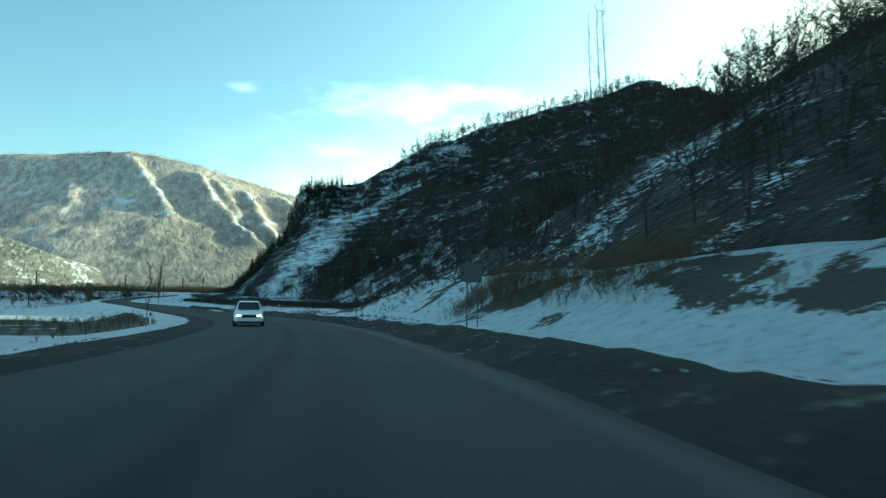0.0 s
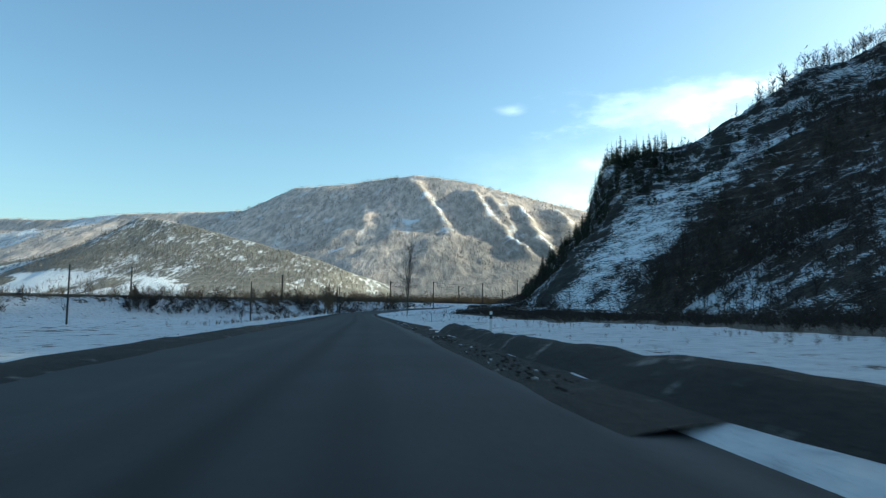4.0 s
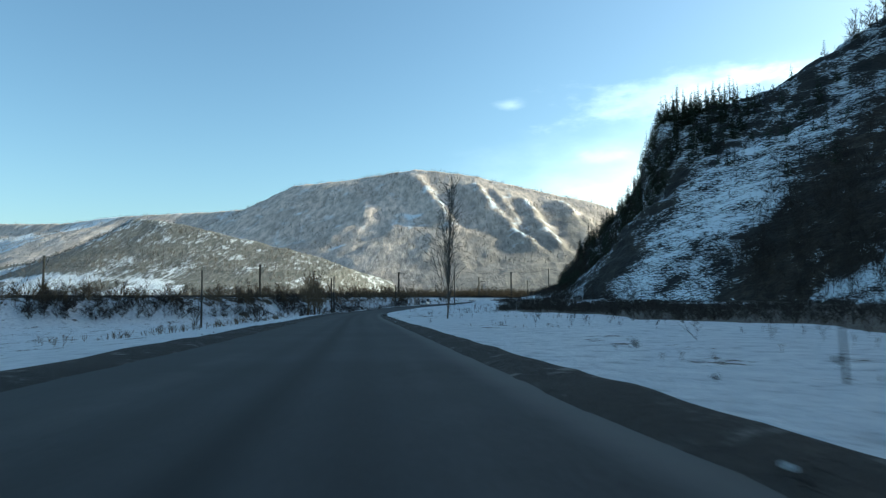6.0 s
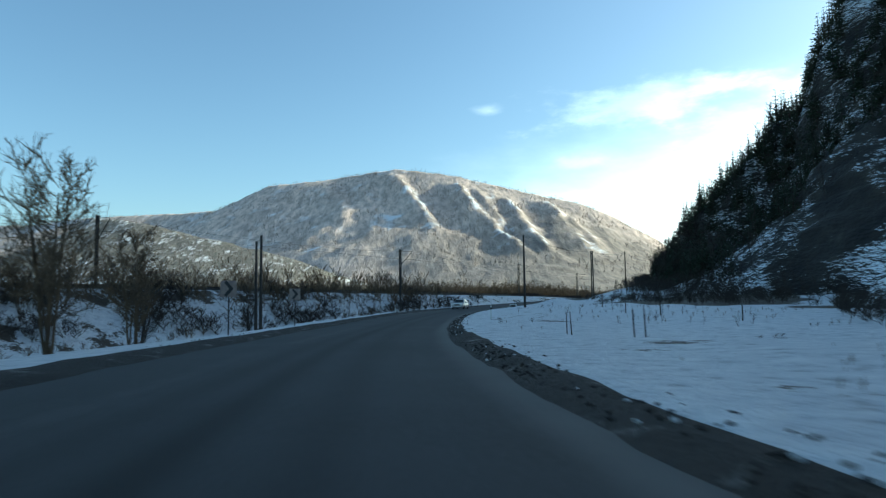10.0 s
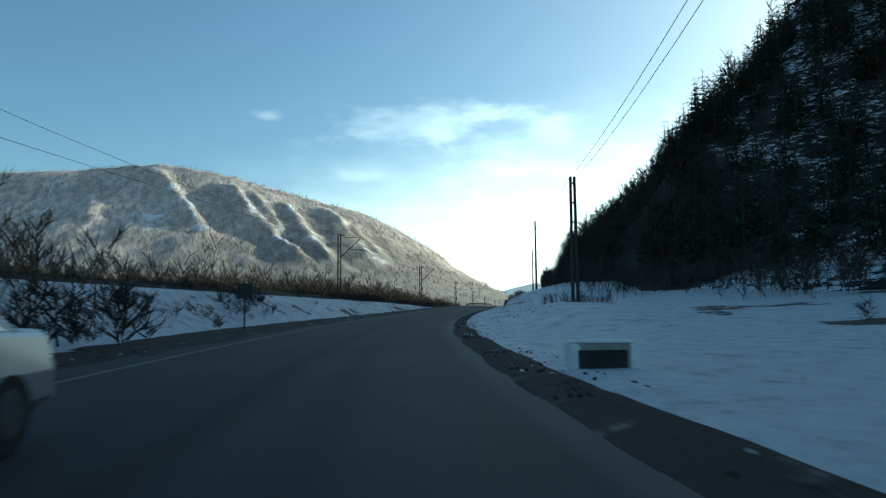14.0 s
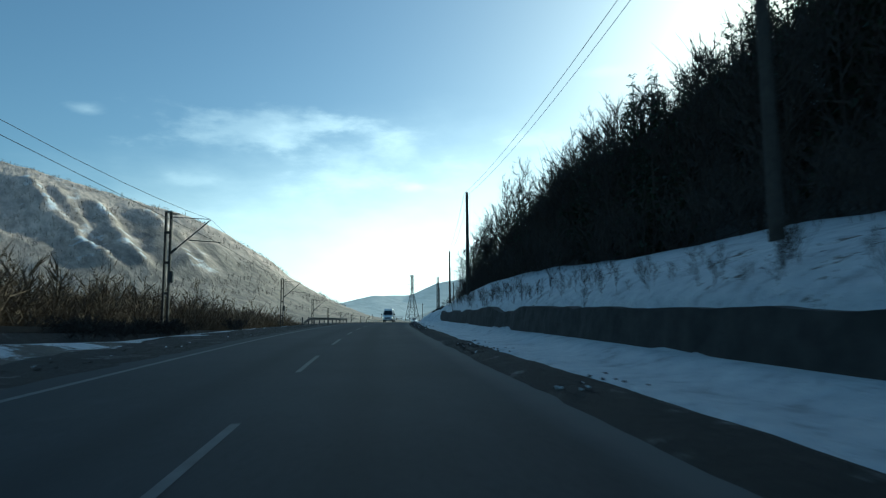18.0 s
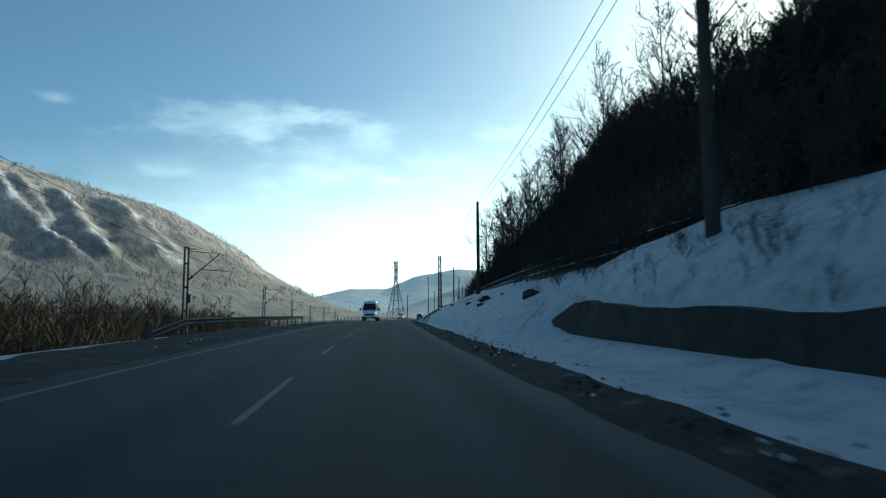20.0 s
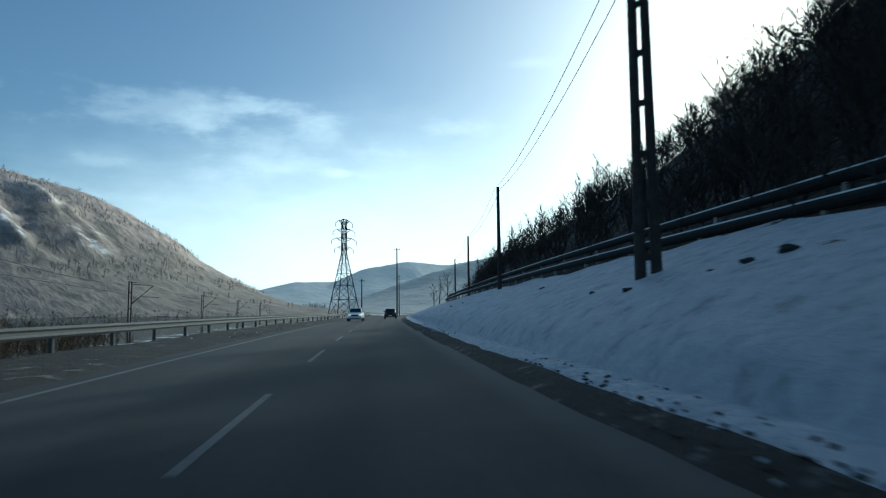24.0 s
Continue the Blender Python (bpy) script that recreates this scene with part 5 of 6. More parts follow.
def build_trees():
    base = Vector((-82.9, 193.0, 0))
    base.z = at_ground(base.x, base.y)
    tree("poplar", 11, base, 10.6, "tall slender leafless poplar in the snow field", PALEBARK, spread=0.42, limbs=46, twigs=7, fine=2, upright=6.0, low=0.07, thick=0.0065)
    for k, (x, y, h) in enumerate(((-124.0, 232.0, 6.4), (-128.7, 240.8, 6.2), (-132.6, 247.9, 4.8))):
        tree("roadside_tree", 30 + k, (x, y, at_ground(x, y)), h, "wide leafless tree with many stems beside the road", TWIG, spread=0.46, limbs=12, twigs=9, fine=4, upright=0.8, low=0.16, stems=4, thick=0.008)
    for k, (x, y, h) in enumerate(((-150, 252, 5.0), (-147, 262, 4.2), (-144, 270, 3.6), (-158, 243, 4.6))):
        tree("field_tree", 36 + k, (x, y, at_ground(x, y)), h, "small leafless tree at the foot of the railway bank", spread=0.5, limbs=10, twigs=8, fine=3, upright=0.9, low=0.10, stems=3, thick=0.009)
    for k, (x, y, h) in enumerate(((-32.3, 72.5, 6.0), (-29.5, 42.0, 4.2), (-31.5, 39.0, 3.6))):
        tree("sapling", 50 + k, (x, y, at_ground(x, y)), h, "thin leafless sapling on the snowy verge", spread=0.26, limbs=18, twigs=6, fine=2, upright=2.2, low=0.2, thick=0.006)
    for k, (x, y, h) in enumerate(((13.9, 59.5, 17.0), (14.6, 60.5, 18.5), (15.2, 59.2, 17.5))):
        u = float(across(np.array([x]), np.array([y]))[0]) - float(np.interp(y, HILL_Y, FOOT))
        q = hill_point(y, max(u, 0.5))
        tree("slope_poplar", 60 + k, Vector(q), h, "tall thin leafless poplar on the slope", spread=0.13, limbs=16, twigs=4, fine=1, upright=3.4, low=0.35, thick=0.0042)
    rng = np.random.default_rng(77)
    for k in range(40):
        y = 402 + k * 2.6 + rng.uniform(-2.5, 2.5)
        u = rng.uniform(1.5, 13)
        h = rng.uniform(5.5, 8.5) if y < 504 or (y < 538 and u > 5) else rng.uniform(3.8, 5.5)
        tree("slope_tree", 400 + k, Vector(hill_point(y, u)), h, "leafless dark tree on the wooded bank", spread=0.42, limbs=17, twigs=8, fine=2, upright=0.9, low=0.15, thick=0.009)
    for k, (y, u, h) in enumerate(((501, 0.8, 8.6), (505, 2.6, 8.0), (498, 3.2, 9.2), (494, 1.6, 8.4), (490, 4.0, 9.4), (486, 2.4, 8.2), (481, 4.6, 9.6), (476, 3.0, 9.0), (509, 4.8, 7.6), (513, 3.4, 6.0), (503, 5.4, 8.8), (488, 6.5, 9.8), (470, 5.0, 10.5), (463, 6.0, 10.0))):
        tree("edge_tree", 700 + k, Vector(hill_point(y, u)), h, "tall leafless tree with fine twigs at the wood's edge", spread=0.40, limbs=26, twigs=11, fine=4, upright=1.1, low=0.14, thick=0.010)
    for k in range(16):
        y, u = 541 + k * 5.2 + rng.uniform(-1.5, 1.5), rng.uniform(1.0, 5.0)
        tree("verge_tree", 730 + k, Vector(hill_point(y, u)), rng.uniform(3.6, 6.0), "slender leafless tree beside the pipes", spread=0.26, limbs=18, twigs=8, fine=3, upright=1.8, low=0.2, thick=0.010)
    for k, (y, n, h) in enumerate(((470, -20.5, 4.0), (452, -22, 3.2), (436, -19, 3.6), (506, -21, 3.4), (640, 12.0, 6.0), (650, 9.5, 5.0), (662, 11, 6.5))):
        tree("valley_tree", 480 + k, beside(y, n), h, "small leafless tree by the railway", spread=0.5, limbs=10, twigs=7, fine=2, upright=0.8, low=0.25)
    for k in range(26):
        y = 352 + k * 4.0 + rng.uniform(-1.5, 1.5)
        u = rng.uniform(1.0, 7.0)
        t, (v, f) = pine(520 + k, rng.uniform(3.5, 7.0), 0.22, 14, 8)
        e = empty("pine_tree", Vector(hill_point(y, u)), rng.uniform(0, 6.28), label="dark green pine at the foot of the rocks", category="tree", group="pines along the rock foot")
        tv, tf = tube(t)
        array_mesh("trunk", tv, tf, BARK, e)
        array_mesh("crown", v, f, NEEDLES, e)


# ---- poles, wires, railway ----
def utility_pole(at, height, twin=False, arm=True, name="utility_pole", label="weathered grey concrete utility pole", mat=None, turn=0.0):
    e = empty(name, at, turn, label=label, category="utility pole", group="poles along the road")
    mat = mat or WOOD
    if twin:
        for s in (-1, 1):
            part("post", rod(fresh(), (s * 0.19, 0, -0.4), (s * 0.14, 0, height), 0.13, 0.10, 10), mat, e)
        for z in (0.05, 0.2, 0.35, 0.5, 0.65, 0.8, 0.95):
            part("rung", box(fresh(), (0.30, 0.09, 0.14), (0, 0, height * z), bevel=0.01), mat, e)
    else:
        part("post", rod(fresh(), (0, 0, -0.4), (0, 0, height), 0.17, 0.11, 10), mat, e)
    if arm:
        part("crossarm", box(fresh(), (1.3, 0.09, 0.09), (0, 0.12, height - 0.35), bevel=0.01), DARKSTEEL, e)
        for s in (-0.55, 0.55):
            part("insulator", rod(fresh(), (s, 0.12, height - 0.30), (s, 0.12, height - 0.08), 0.05, 0.03, 8), WHITEPAINT, e)
    return e


def wire(a, b, sag, radius=0.014, parent=None, name="overhead_wire", label="thin dark sagging overhead wire"):
    a, b = Vector(a), Vector(b)
    pts = [a.lerp(b, k / 10) - Vector((0, 0, sag * 4 * (k / 10) * (1 - k / 10))) for k in range(11)]
    side = (b - a).cross(Vector((0, 0, 1))).normalized() * radius
    lift = Vector((0, 0, radius))
    v = np.array([p + o for p in pts for o in (side, lift, -side, -lift)])
    f = np.array([[4 * i + k, 4 * i + (k + 1) % 4, 4 * i + 4 + (k + 1) % 4, 4 * i + 4 + k] for i in range(10) for k in range(4)])
    ob = array_mesh(name, v, f, DARKSTEEL, parent)
    if not parent:
        tagged(ob, label, "wire", group="overhead wires")
    return ob


def mast(at, turn, boxed=False):
    """Railway mast whose arm reaches over the track."""
    e = empty("railway_mast", at, turn, label="dark railway catenary mast with a slanting bracket arm", category="railway mast", group="masts along the railway")
    h = 8.4
    part("plinth", box(fresh(), (0.7, 0.7, 0.7), (0, 0, 0.0), bevel=0.04), CONCRETE, e)
    for s in (-0.16, 0.16):
        part("post", box(fresh(), (0.13, 0.26, h), (s, 0, h / 2), bevel=0.02), WOOD, e)
    for z in (0.12, 0.36, 0.6, 0.84):
        part("rung", box(fresh(), (0.22, 0.20, 0.16), (0, 0, h * z), bevel=0.01), WOOD, e)
    part("cap", box(fresh(), (0.50, 0.34, 0.10), (0, 0, h + 0.05), bevel=0.02), CONCRETE, e)
    part("bracket", rod(fresh(), (0.1, 0, 5.6), (2.7, 0, 7.9), 0.045, 0.04, 8), DARKSTEEL, e)
    part("tie", rod(fresh(), (0.1, 0, 8.1), (2.6, 0, 7.95), 0.025, 0.025, 6), DARKSTEEL, e)
    part("steady_arm", rod(fresh(), (1.3, 0, 6.55), (3.4, 0, 6.4), 0.03, 0.025, 6), DARKSTEEL, e)
    part("insulator", rod(fresh(), (0.15, 0, 5.65), (0.55, 0, 6.0), 0.085, 0.085, 8), BLACKPAINTFLAT, e)
    part("top_arm", box(fresh(), (0.7, 0.07, 0.07), (0.35, 0, h - 0.1)), DARKSTEEL, e)
    if boxed:
        part("switch_box", box(fresh(), (0.34, 0.3, 0.75), (0.25, 0, 4.1), bevel=0.03), DARKSTEEL, e)
    return e


def build_poles():
    spots = [(-131.6, 312.0, 9.8, 0), (-129.6, 357.5, 9.6, 1), (-127.9, 401.6, 9.6, 0), (-124.4, 442.6, 8.6, 0), (-116.6, 485.2, 8.1, 0), (-110.3, 525.8, 7.8, 1),
             (-99.2, 560.0, 8.0, 0), (-88.8, 594.5, 8.2, 0), (-77.5, 632.0, 8.4, 0)]
    tops = []
    for x, y, h, twin in spots:
        n = float(across(np.array([x]), np.array([y]))[0])
        foot = float(np.interp(y, HILL_Y, FOOT))
        z = at_ground(x, y) if n < foot else float(hill_point(y, n - foot)[2])
        hd = float(heading(y))
        utility_pole((x, y, z), h, bool(twin), arm=False, turn=-hd,
                     label="twin-legged concrete utility pole on the snow bank" if twin else "single concrete utility pole on the snow bank")
        tops.append((Vector((x, y, z + h - 0.1)), hd))
    for (a, ha), (b, hb) in zip(tops, tops[1:]):
        for s in (-0.22, 0.22):
            wire(a + Vector((s * math.cos(ha), -s * math.sin(ha), 0)), b + Vector((s * math.cos(hb), -s * math.sin(hb), 0)), 0.7)
    for x, y, h in ((-133.5, 173.0, 9.6), (-143.2, 229.0, 9.6), (-149.7, 279.4, 9.6), (-151.2, 280.6, 9.4), (-150.6, 313.3, 6.4), (-300, 560, 12), (-255, 520, 11)):
        utility_pole((x, y, at_ground(x, y)), h, label="dark wooden utility pole in the snowy field", arm=False, turn=0.3)
    ys = [135, 182, 231, 280, 335.5, 389, 435.5, 490, 546, 604, 660, 715, 770]
    pts = []
    for k, y in enumerate(ys):
        x = float(rail_x(y))
        hd = math.atan(float(rail_x(y + 1) - rail_x(y - 1)) / 2)
        mast((x, y, at_ground(x, y) - 0.05), -hd, boxed=k in (6, 7))
        z = at_ground(x, y)
        pts.append((Vector((x + 2.7 * math.cos(hd), y - 2.7 * math.sin(hd), z + 7.9)), Vector((x + 3.3 * math.cos(hd), y - 3.3 * math.sin(hd), z + 6.3))))
    for (a, c), (b, d) in zip(pts, pts[1:]):
        wire(a, b, 0.9, 0.012, name="catenary_wire", label="thin dark railway catenary wire")
        wire(c, d, 0.08, 0.012, name="contact_wire", label="thin dark railway contact wire")


def build_railway():
    ys = np.arange(60, 900, 4.0)
    hd = np.arctan((rail_x(ys + 1) - rail_x(ys - 1)) / 2)

    def ribbon(name, offs, ups, mat, label):
        o, u = np.array(offs), np.array(ups)
        xx = rail_x(ys)[:, None] + o[None] / np.cos(hd)[:, None]
        zz = rail_z(ys)[:, None] + u[None]
        v = np.stack([xx, np.broadcast_to(ys[:, None], xx.shape), zz], -1).reshape(-1, 3)
        return tagged(array_mesh(name, v, grid_faces(len(ys), len(o)), mat, smooth=False), label, "railway", kind="structure")
    ribbon("track_bed", [0.6, 1.2, 4.4, 5.0], [-0.1, 0.3, 0.3, -0.1], DIRT, "dark gravel railway ballast")
    for name, o in (("rail_near", 3.5), ("rail_far", 2.05)):
        ribbon(name, [o - 0.04, o - 0.035, o + 0.035, o + 0.04], [0.34, 0.52, 0.52, 0.34], DARKSTEEL, "rusty steel rail")


def lattice_tower(at, height):
    e = empty("lattice_tower", at, 0.25, label="steel lattice power pylon with curved crossarms", category="pylon")
    w0, w1, neck = 2.3, 0.36, height * 0.66
    half = lambda z: w0 + (w1 - w0) * min(z / neck, 1)
    levels = [0, neck * 0.28, neck * 0.5, neck * 0.68, neck * 0.84, neck, height * 0.78, height * 0.88, height]
    for sx in (-1, 1):
        for sy in (-1, 1):
            at_level = lambda z: np.array([sx * half(z), sy * half(z), z - 0.2 * (z == 0)])
            v, f = tube([(at_level(a), at_level(b), 0.09, 0.08) for a, b in zip(levels, levels[1:])])
            array_mesh("leg", v, f, DARKSTEEL, e)
    for side in range(4):
        turn = Matrix.Rotation(side * math.pi / 2, 4, "Z")
        for a, b in zip(levels, levels[1:]):
            for s in (-1, 1):
                part("diagonal_brace", rod(fresh(), turn @ Vector((s * half(a), half(a), a)), turn @ Vector((-s * half(b), half(b), b)), 0.045, 0.045, 5), DARKSTEEL, e)
            part("cross_brace", rod(fresh(), turn @ Vector((-half(b), half(b), b)), turn @ Vector((half(b), half(b), b)), 0.045, 0.045, 5), DARKSTEEL, e)
    for z, reach in ((0.70, 1.9), (0.79, 2.5), (0.88, 2.2), (0.97, 1.7)):
        for s in (-1, 1):
            bm, tip, knee = fresh(), Vector((s * reach, 0, height * z - 0.15)), Vector((s * reach * 0.62, 0, height * z + 0.32))
            for dy in (-w1, w1):
                rod(bm, (s * w1, dy, height * z + 0.42), knee, 0.06, 0.05, 5)
                rod(bm, (s * w1, dy, height * z - 0.30), knee, 0.05, 0.04, 5)
            rod(bm, knee, tip, 0.06, 0.05, 5)
            arm = part("crossarm", bm, DARKSTEEL, e)
            part("insulator", rod(fresh(), (s * reach, 0, height * z - 0.15), (s * reach, 0, height * z - 0.9), 0.06, 0.05, 6), WHITEPAINT, arm)
    return e


def build_far_line():
    lattice_tower((-98.5, 634, at_ground(-98.5, 634)), 18.2)
    for x, y, h in ((-86.4, 642, 14.0), (-71, 700, 12), (-90, 660, 8.5)):
        z = at_ground(x, y)
        utility_pole((x, y, z), h, name="distribution_pole", label="tall dark pole with crossarms and insulators", turn=-0.3)


# ---- roadside ----
def along(y0, y1, step, n):
    return [beside(y, n) for y in np.arange(y0, y1 + step / 2, step)]


def build_guardrail(name, y0, y1, n, label):
    e = empty(name, beside((y0 + y1) / 2, n), 0, label=label, category="guardrail")
    inv = e.matrix_world.inverted()
    pts = []
    for y in np.arange(y0, y1 + 1, 4.0):
        hd = float(heading(y))
        pts.append((Vector((float(road_x(y)) + n * math.cos(hd), y - n * math.sin(hd), float(road_z(y)))), hd))
    prof = [(0.0, 0.44), (0.05, 0.50), (0.0, 0.56), (0.0, 0.62), (0.05, 0.68), (0.0, 0.75)]
    for k, ((a, ha), (b, hb)) in enumerate(zip(pts, pts[1:])):
        v, sink = [], (0.42 if k == 0 else 0)
        for p, h, s in ((a, ha, sink), (b, hb, 0)):
            for back in (0.0, -0.012):
                for d, z in prof:
                    v.append(inv @ (p + Vector(((d + back) * math.cos(h), -(d + back) * math.sin(h), z - s))))
        m = len(prof)
        f = [(i, i + 1, 2 * m + i + 1, 2 * m + i) for i in range(m - 1)] + [(m + i + 1, m + i, 3 * m + i, 3 * m + i + 1) for i in range(m - 1)]
        f += [(m - 1, 2 * m - 1, 4 * m - 1, 3 * m - 1), (0, 2 * m, 3 * m, m)]
        array_mesh("beam", np.array(v), np.array(f), STEEL, e)
    for a, ha in pts:
        q = inv @ (a + Vector((-0.12 * math.cos(ha), 0.12 * math.sin(ha), 0.0)))
        part("post", box(fresh(), (0.12, 0.10, 1.5), q + Vector((0, 0, 0.0)), Matrix.Rotation(-ha, 4, "Z")), STEEL, e)


def build_retaining_wall():
    ys = np.arange(377, 452.1, 0.5)
    hd = heading(ys)
    off = 5.95 + 0.10 * fbm(ys, 0 * ys, 3, 3, 81)
    top = (1.08 + 0.22 * fbm(ys, 0 * ys, 2.2, 4, 82)) * smooth(377, 382.5, ys) * (1 - 0.75 * smooth(446, 452, ys)) + 0.05
    cols = [(0.0, -0.3), (0.02, 0.3), (0.04, 0.65), (0.07, 1.0), (0.42, 1.0), (0.45, -0.3)]
    v = []
    for j, (d, f) in enumerate(cols):
        o = off + d + (0.06 * fbm(ys, 0 * ys + j * 3.1, 0.9, 3, 83) if j < 4 else 0)
        v.append(np.stack([road_x(ys) + o * np.cos(hd), ys - o * np.sin(hd), road_z(ys) + np.where(f > 0, f * top, f)], -1))
    p = np.stack(v, 1)
    ob = array_mesh("retaining_wall", p.reshape(-1, 3), grid_faces(*p.shape[:2])[:, ::-1], STONE)
    tagged(ob, "low dark stone retaining wall under the snow bank", "wall", kind="structure")


def build_pipes():
    for n, up, name in ((12.6, 4.2, "upper_pipe"), (12.0, 3.5, "lower_pipe")):
        e = empty(name, beside(520, n), 0, label="long dark pipe on posts with snow lying on top", category="pipe")
        inv = e.matrix_world.inverted()
        ys = np.arange(450, 650, 6.0)
        pts = []
        for y in ys:
            hd = float(heading(y))
            pts.append(Vector((float(road_x(y)) + n * math.cos(hd), y - n * math.sin(hd), float(road_z(y)) + up)))
        for a, b in zip(pts, pts[1:]):
            a, b = inv @ a, inv @ b
            part("pipe", rod(fresh(), a, b, 0.17, 0.17, 10), PIPE, e)
            lift = Vector((0, 0, 0.15))
            part("snow_cap", rod(fresh(), a + lift, b + lift, 0.055, 0.055, 8), WHITEPAINT, e, "strip of snow along the pipe")
        for p in pts:
            q = inv @ p
            part("support", box(fresh(), (0.14, 0.14, 2.2), q - Vector((0, 0, 1.15))), CONCRETE, e)


def build_culvert_block():
    e = empty("culvert_block", (-135.32, 319.6, float(road_z(319.6)) - 0.2), 0.10, label="concrete culvert head with a dark face and white rim", category="culvert head")
    part("body", box(fresh(), (0.95, 0.42, 0.85), (0, 0, 0.30), bevel=0.03), CONCRETE, e)
    part("dark_face", box(fresh(), (0.72, 0.05, 0.62), (-0.04, -0.215, 0.32), bevel=0.01), STONE, e, "dark weathered inner face")
    for x in (-0.43, 0.43):
        part("white_rim", box(fresh(), (0.12, 0.46, 0.80), (x, 0, 0.32), bevel=0.015), WHITEPAINT, e, "white painted edge")
    part("snow_cap", box(fresh(), (0.9, 0.40, 0.06), (0, 0, 0.74), bevel=0.025), WHITEPAINT, e)


def sign(name, at, turn, width, height, clear, label, posts=1, face=None, back=None):
    e = empty(name, at, turn, label=label, category="road sign")
    for s in ((0,) if posts == 1 else (-width * 0.3, width * 0.3)):
        part("post", rod(fresh(), (s, 0.04, -0.4), (s, 0.04, clear + height), 0.035, 0.035, 8), STEEL, e)
    part("panel", box(fresh(), (width, 0.025, height), (0, 0, clear + height / 2), bevel=0.008), face or SIGNBACK, e)
    return e


def chevron(at, turn):
    e = sign("chevron_sign", at, turn, 0.75, 0.75, 1.75, "small pale chevron sign with a black arrow on a post", face=REDBROWN)
    bm = fresh()
    for s in (-1, 1):
        box(bm, (0.50, 0.012, 0.15), (0.02, -0.022, 2.125 + s * 0.14), Matrix.Rotation(s * 0.85, 4, "Y"))
    part("arrow", bm, BLACKPAINTFLAT, e, "black chevron arrow")
    return e


def build_signs():
    sign("direction_sign", (1.83, 38.46, at_ground(1.83, 38.46)), 0.25, 1.1, 1.15, 2.65, "grey road sign plate on two posts in the snow", posts=2, face=SIGNGREY)
    sign("place_sign", (-6.82, 54.9, at_ground(-6.82, 54.9)), 0.25, 0.8, 0.82, 1.85, "dark grey small road sign on two close posts", posts=2, face=SIGNGREY)
    chevron((-129.6, 250.4, at_ground(-129.6, 250.4)), 0.38)
    chevron((-135.0, 263.6, at_ground(-135.0, 263.6)), 0.36)
    sign("small_sign", (-146.3, 336.0, at_ground(-146.3, 336.0)), 0.0, 0.6, 0.6, 1.4, "small dark square sign on a post beside the road", face=BLACKPAINTFLAT)
    for y, n in ((40, -7.2), (75, 5.9), (120, 5.6), (268, 6.0), (300, -7.4)):
        e = empty("marker_post", beside(y, n), -float(heading(y)), label="white roadside marker post with a dark band", category="marker post", group="marker posts")
        part("post", box(fresh(), (0.10, 0.06, 1.0), (0, 0, 0.42), bevel=0.015), WHITEPAINT, e)
        part("band", box(fresh(), (0.106, 0.066, 0.16), (0, 0, 0.72)), BLACKPAINTFLAT, e)
    rng = np.random.default_rng(14)
    stakes = [(150 + k * 11.0, float(np.interp(150 + k * 11.0, [150, 300], [30, 16])) + rng.uniform(-0.4, 0.4)) for k in range(14)]
    for y, n in stakes + [(245.5, 7.2), (244.8, 7.2), (241.2, 8.0), (240.9, 8.2), (149.5, 6.8)]:
        p = beside(y, n)
        e = empty("fence_post", p, rng.uniform(0, 3), label="short weathered wooden stake in the snow", category="fence post", group="stakes in the field")
        part("stake", rod(fresh(), (0, 0, -0.3), (rng.normal(0, 0.05), rng.normal(0, 0.05), rng.uniform(0.8, 1.2) if n > 10 else 0.75), *((0.045, 0.035) if n > 10 else (0.022, 0.015)), 7), WOOD, e)


def build_lines():
    def paint(name, y0, y1, n, w, label):
        ys = np.arange(y0, y1 + 0.1, 2.0 if y1 - y0 > 10 else 1.0)
        hd = heading(ys)
        v = []
        for o in (n - w / 2, n + w / 2):
            v.append(np.stack([road_x(ys) + o * np.cos(hd), ys - o * np.sin(hd), road_z(ys) + 0.05 - 0.02 * abs(o) / 4 + 0.006], -1))
        p = np.stack(v, 1)
        return array_mesh(name, p.reshape(-1, 3), grid_faces(*p.shape[:2]), LINE)
    for name, y0, y1, n in (("edge_line_left", 285, 700, -3.2),):
        tagged(paint(name, y0, y1, n, 0.13, ""), "worn pale edge line on the asphalt", "road marking", kind="structure")
    for k in range(24):
        y = 392 + k * 9.0
        tagged(paint("centre_dash", y, y + 4.0, -0.12, 0.09, ""), "worn white centre dash on the asphalt", "road marking", "centre dashes", "structure")


